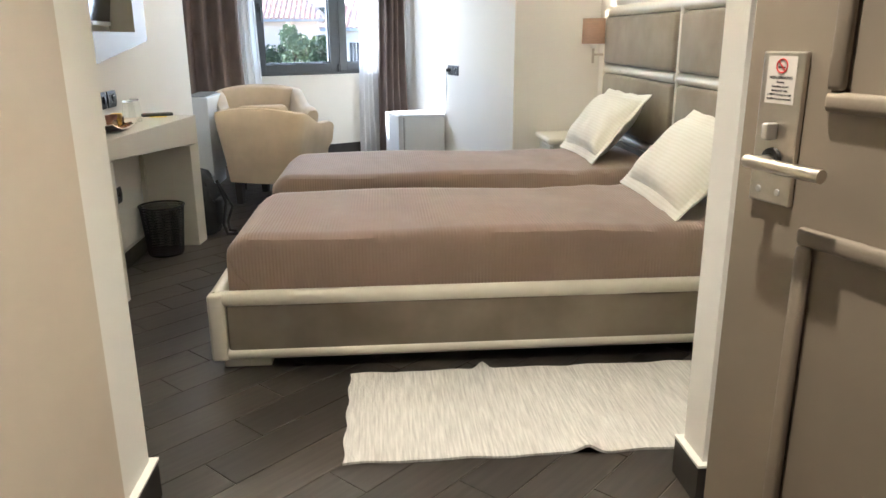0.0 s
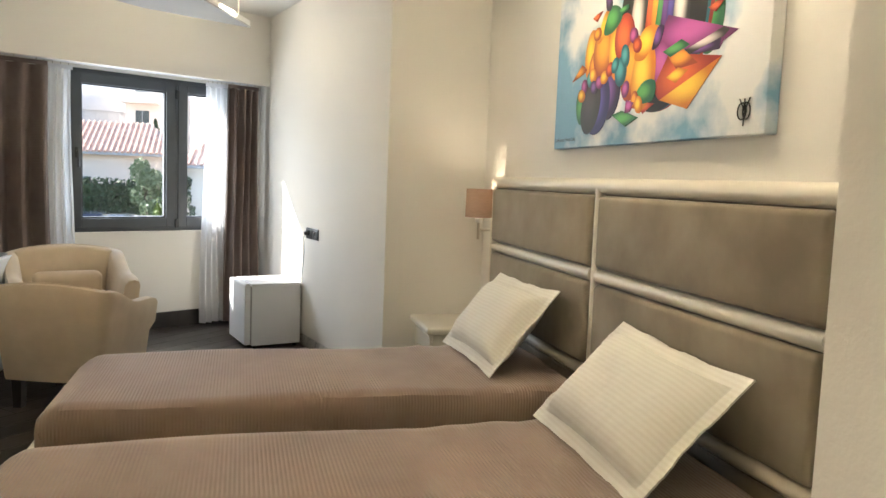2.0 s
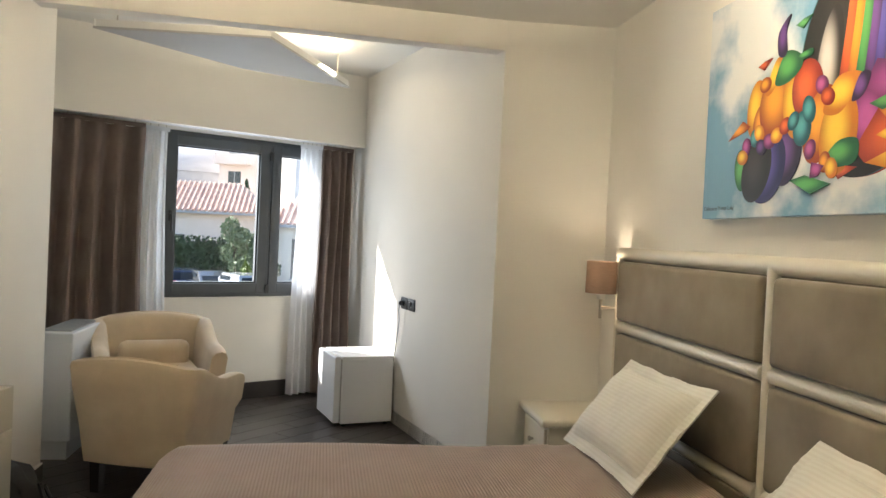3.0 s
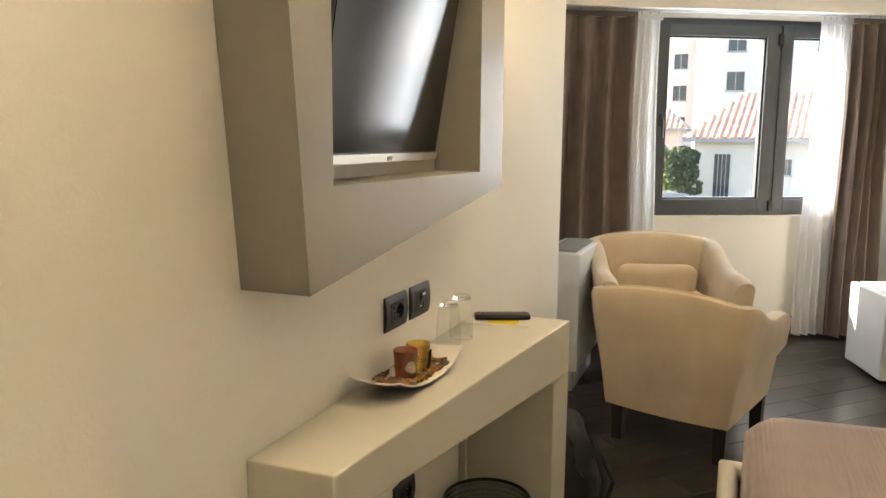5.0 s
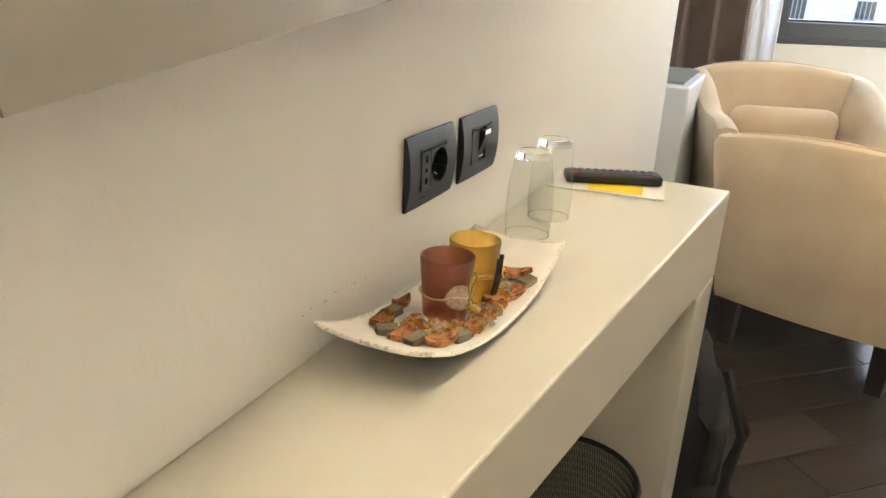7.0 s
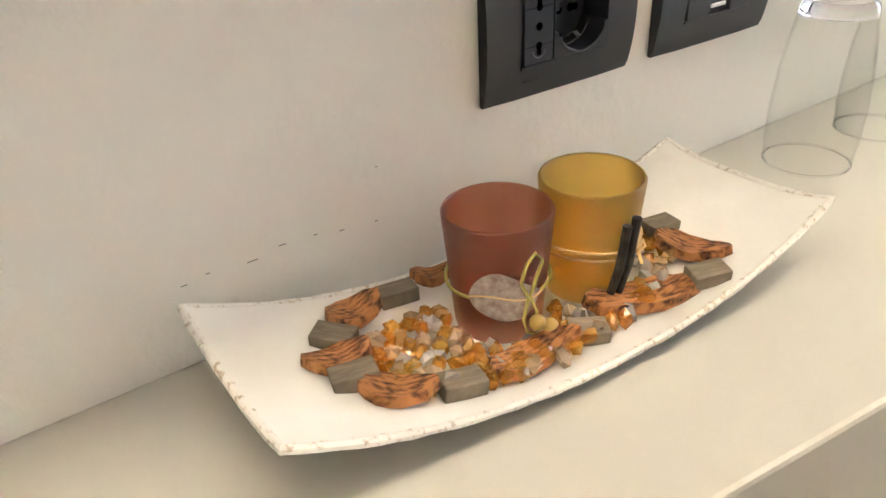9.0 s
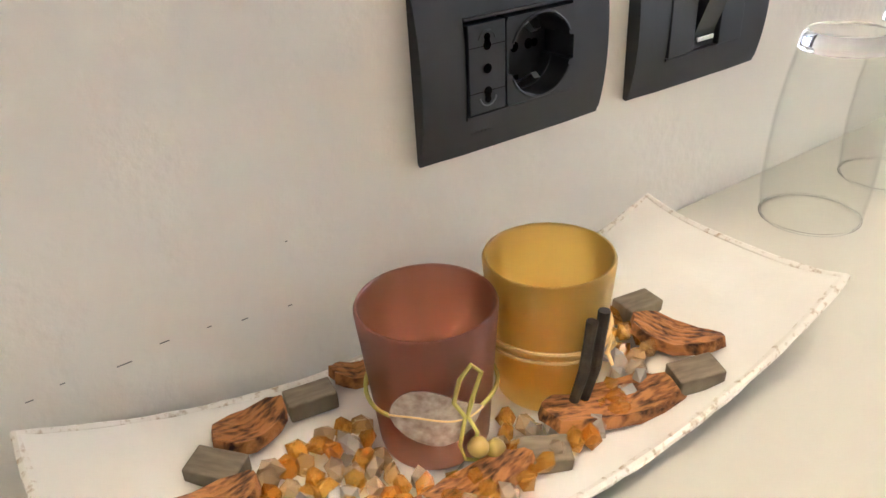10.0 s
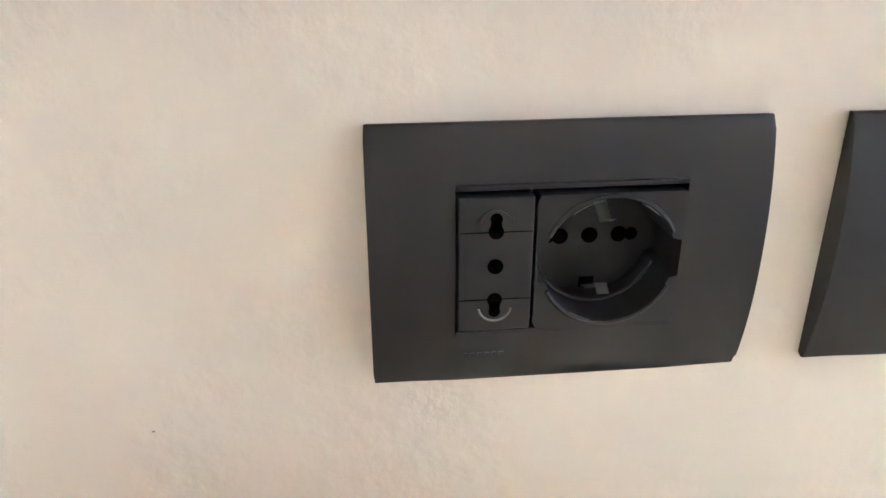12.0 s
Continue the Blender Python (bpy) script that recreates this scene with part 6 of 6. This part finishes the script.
M_GREEN = material("dark_leaves", rough=0.6)
noisy(M_GREEN, (0.018, 0.040, 0.014), (0.055, 0.10, 0.035), 3)
M_GREEN2 = material("pale_leaves", rough=0.6)
noisy(M_GREEN2, (0.09, 0.14, 0.07), (0.20, 0.26, 0.15), 3)
M_GREEN3 = material("yellow_green_leaves", rough=0.6)
noisy(M_GREEN3, (0.07, 0.12, 0.015), (0.16, 0.22, 0.03), 3)
M_TRUNK = material("bark", rough=0.9)
noisy(M_TRUNK, (0.06, 0.045, 0.03), (0.12, 0.09, 0.065), 9)


def leaf_cloud(bm, n, f, size, seed):
    r = random.Random(seed)
    for _ in range(n):
        p = Vector(f(r))
        s = size * r.uniform(0.6, 1.3)
        m = Euler((r.uniform(0, 6.3), r.uniform(0, 6.3), r.uniform(0, 6.3))).to_matrix()
        q = [p + m @ Vector(v) * s for v in ((-0.5, 0, 0), (0, -0.28, 0.06), (0.5, 0, 0), (0, 0.28, 0.06))]
        bm.faces.new([bm.verts.new(v) for v in q])
    return bm


hd = thing("hedge", "tall dark ivy-covered hedge behind the parked cars", "hedge", pose(0, 0, GZ), kind="stuff")
part("core", boxed(-14, -3.3, 43.6, 44.3, 0, 2.7), M_GREEN, hd)
part("leaves", leaf_cloud(bmesh.new(), 5200, lambda r: (r.uniform(-14, -3.1), 43.5 + r.gauss(0, 0.12), 3.0 * r.random() ** 0.8 + 0.12 * math.sin(r.random() * 9)), 0.26, 1), M_GREEN, hd)


def tree(m, label, h, rad, mat, seed, cone=False):
    t = thing("tree", label, "tree", m)
    part("trunk", tube(bmesh.new(), [(0, 0, 0), (0.05, 0, h * 0.3), (-0.05, 0.05, h * 0.6), (0, 0, h * 0.85)], [0.14, 0.11, 0.08, 0.03], 8), M_TRUNK, t)
    r = random.Random(seed)
    clumps = [(r.uniform(-0.6, 0.6) * rad, r.uniform(-0.6, 0.6) * rad, h * r.uniform(0.35, 0.95), rad * r.uniform(0.3, 0.55)) for _ in range(14)]
    for c in clumps[:5]:
        part("limb", tube(bmesh.new(), [(0, 0, h * 0.35), (c[0] * 0.6, c[1] * 0.6, c[2] * 0.8), c[:3]], [0.06, 0.04, 0.015], 6), M_TRUNK, t)
    def f(q):
        if cone:
            z = q.random() ** 1.3
            a, k = q.uniform(0, 6.3), rad * (1 - z) ** 0.8 * q.uniform(0.6, 1.05)
            return (k * math.cos(a), k * math.sin(a), 0.25 + z * h)
        c = q.choice(clumps)
        v = Vector((q.gauss(0, 1), q.gauss(0, 1), q.gauss(0, 1))).normalized() * c[3] * q.uniform(0.7, 1.05)
        return (c[0] + v.x, c[1] + v.y, c[2] + v.z)
    part("crown", leaf_cloud(bmesh.new(), 2600, f, 0.24, seed), mat, t)
    return t


tree(pose(-4.9, 42.6, GZ), "bushy pale green tree by the hedge", 3.9, 1.15, M_GREEN2, 3)
tree(pose(-3.7, 40.5, GZ), "pointed yellow-green conifer beside the cars", 3.2, 0.95, M_GREEN3, 4, True)
tree(pose(-3.0, 37.5, GZ), "dark green bush beside the white house", 3.6, 0.8, M_GREEN, 6)
tree(pose(-7.0, 66, GZ), "dark conifer between the buildings", 7.5, 1.5, M_GREEN, 8, True)
tree(pose(7.6, 52, GZ), "dark green tree behind the tiled roofs", 7.5, 1.5, M_GREEN, 9)


def car_paint(name, c):
    m = material(name, c, 0.25, spec=0.6)
    bsdf(m).inputs["Coat Weight"].default_value = 0.6
    return m


M_TYRE = material("tyre", (0.02, 0.02, 0.02), 0.8)
M_TAIL = material("red_tail_light", (0.45, 0.02, 0.02), 0.3)
M_PLATE = material("number_plate", (0.75, 0.75, 0.72), 0.5)


def car(m, label, paint, hatch):
    t = thing("car", label, "car", m, group="parked cars")
    prof = [(-2.05, 0.35), (-2.1, 0.75), (-2.0, 0.98), (-1.35 if not hatch else -1.8, 1.0), (-0.75 if not hatch else -1.55, 1.42), (0.35, 1.44), (1.0, 0.98), (1.9, 0.85), (2.1, 0.6), (2.05, 0.3)]
    bm = bmesh.new()
    hw = 0.86
    rows = []
    for y, k in ((-hw, 0.92), (-hw * 0.96, 1.0), (hw * 0.96, 1.0), (hw, 0.92)):
        rows.append([bm.verts.new((x, y * (0.86 if z > 1.2 else 1), z if k == 1.0 else 0.3 + (z - 0.3) * 0.93)) for x, z in prof])
    n = len(prof)
    for a, b in zip(rows, rows[1:]):
        for i in range(n):
            bm.faces.new((a[i], a[(i + 1) % n], b[(i + 1) % n], b[i]))
    bm.faces.new(rows[0][::-1]), bm.faces.new(rows[-1])
    part("body", bm, paint, t, smooth=True)
    xr = -1.35 if not hatch else -1.8
    xt = -0.75 if not hatch else -1.55
    bm = bmesh.new()
    vs = [bm.verts.new(p) for p in ((xr - 0.012, -0.68, 1.02), (xr - 0.012, 0.68, 1.02), (xt - 0.012, 0.6, 1.39), (xt - 0.012, -0.6, 1.39))]
    fs = [bm.faces.new(vs)]
    bmesh.ops.solidify(bm, geom=fs, thickness=0.012)
    part("rear_window", bm, M_DARKWIN, t, "dark rear window")
    for sg in (1, -1):
        part("side_window", boxed(-0.7, 0.45, sg * 0.80 - 0.01, sg * 0.80 + 0.01, 1.02, 1.34), M_DARKWIN, t, "dark side window")
        part("tail_light", boxed(-2.11, -2.03, sg * 0.68 - 0.14, sg * 0.68 + 0.14, 0.78, 0.94, bevel=0.02), M_TAIL, t, "red tail light")
        for x in (-1.3, 1.3):
            w = part("wheel", lathe(bmesh.new(), [(0.2, -0.1), (0.31, -0.09), (0.31, 0.09), (0.2, 0.1)], 20), M_TYRE, t, "black tyre")
            w.matrix_local = pose(x, sg * 0.78, 0.31, 90, 0, 0)
            part("rim", lathe(bmesh.new(), [(0.05, -0.103), (0.19, -0.103), (0.19, 0.103), (0.05, 0.103)], 14), M_CHROME, w)
    part("number_plate", boxed(-2.115, -2.08, -0.26, 0.26, 0.60, 0.71), M_PLATE, t)
    return t


car(pose(-7.4, 40.5, GZ, 0, 0, 112), "parked dark blue hatchback car seen from behind", car_paint("navy_paint", (0.02, 0.03, 0.06)), True)
car(pose(-5.9, 39.5, GZ, 0, 0, 118), "parked dark grey saloon car seen from behind", car_paint("grey_paint", (0.05, 0.055, 0.06)), False)
car(pose(-4.2, 38.3, GZ, 0, 0, 120), "parked silver hatchback car seen from behind", car_paint("silver_paint", (0.35, 0.37, 0.40)), True)

# ---- floor planks, laid diagonally ----
PL, PW, J = 0.60, 0.150, 0.0025
plank_mesh = bpy.data.meshes.new("plank")
bm = boxed(-PL / 2 + J / 2, PL / 2 - J / 2, -PW / 2 + J / 2, PW / 2 - J / 2, -0.0035, 0.0)
top_edges = [e for e in bm.edges if all(v.co.z > -0.001 for v in e.verts)]
bmesh.ops.bevel(bm, geom=top_edges, offset=0.0012, segments=1, affect='EDGES')
bmesh.ops.recalc_face_normals(bm, faces=bm.faces)
bm.to_mesh(plank_mesh)
bm.free()
plank_mesh.materials.append(M_PLANK)
near_planks = []
rest = []
c45 = math.sqrt(0.5)
for j in range(-50, 90):
    for i in range(-16, 24):
        u, v = (i + (j % 3) / 3.0) * PL, j * PW
        x, y = (u - v) * c45, (u + v) * c45
        ok_room = -1.95 < x < 1.45 and -1.1 < y < 5.1
        ok_bay = -2.6 < x < 0.75 and 5.1 <= y < 7.75
        if not (ok_room or ok_bay):
            continue
        (near_planks if (-1.3 < x < 0.9 and 1.0 < y < 7.3) else rest).append((x, y))
for x, y in near_planks[:300]:
    o = new("plank", plank_mesh)
    o.parent = floor
    o.matrix_world = pose(x, y, 0, 0, 0, 45)
bm = bmesh.new()
for x, y in rest + near_planks[300:]:
    m = pose(x, y, 0, 0, 0, 45)
    tmp = bmesh.new()
    tmp.from_mesh(plank_mesh)
    tmp.transform(m)
    me = bpy.data.meshes.new("tmp")
    tmp.to_mesh(me)
    tmp.free()
    bm.from_mesh(me)
    bpy.data.meshes.remove(me)
o = part("planks", bm, M_PLANK, floor)
o["kind"] = "stuff"
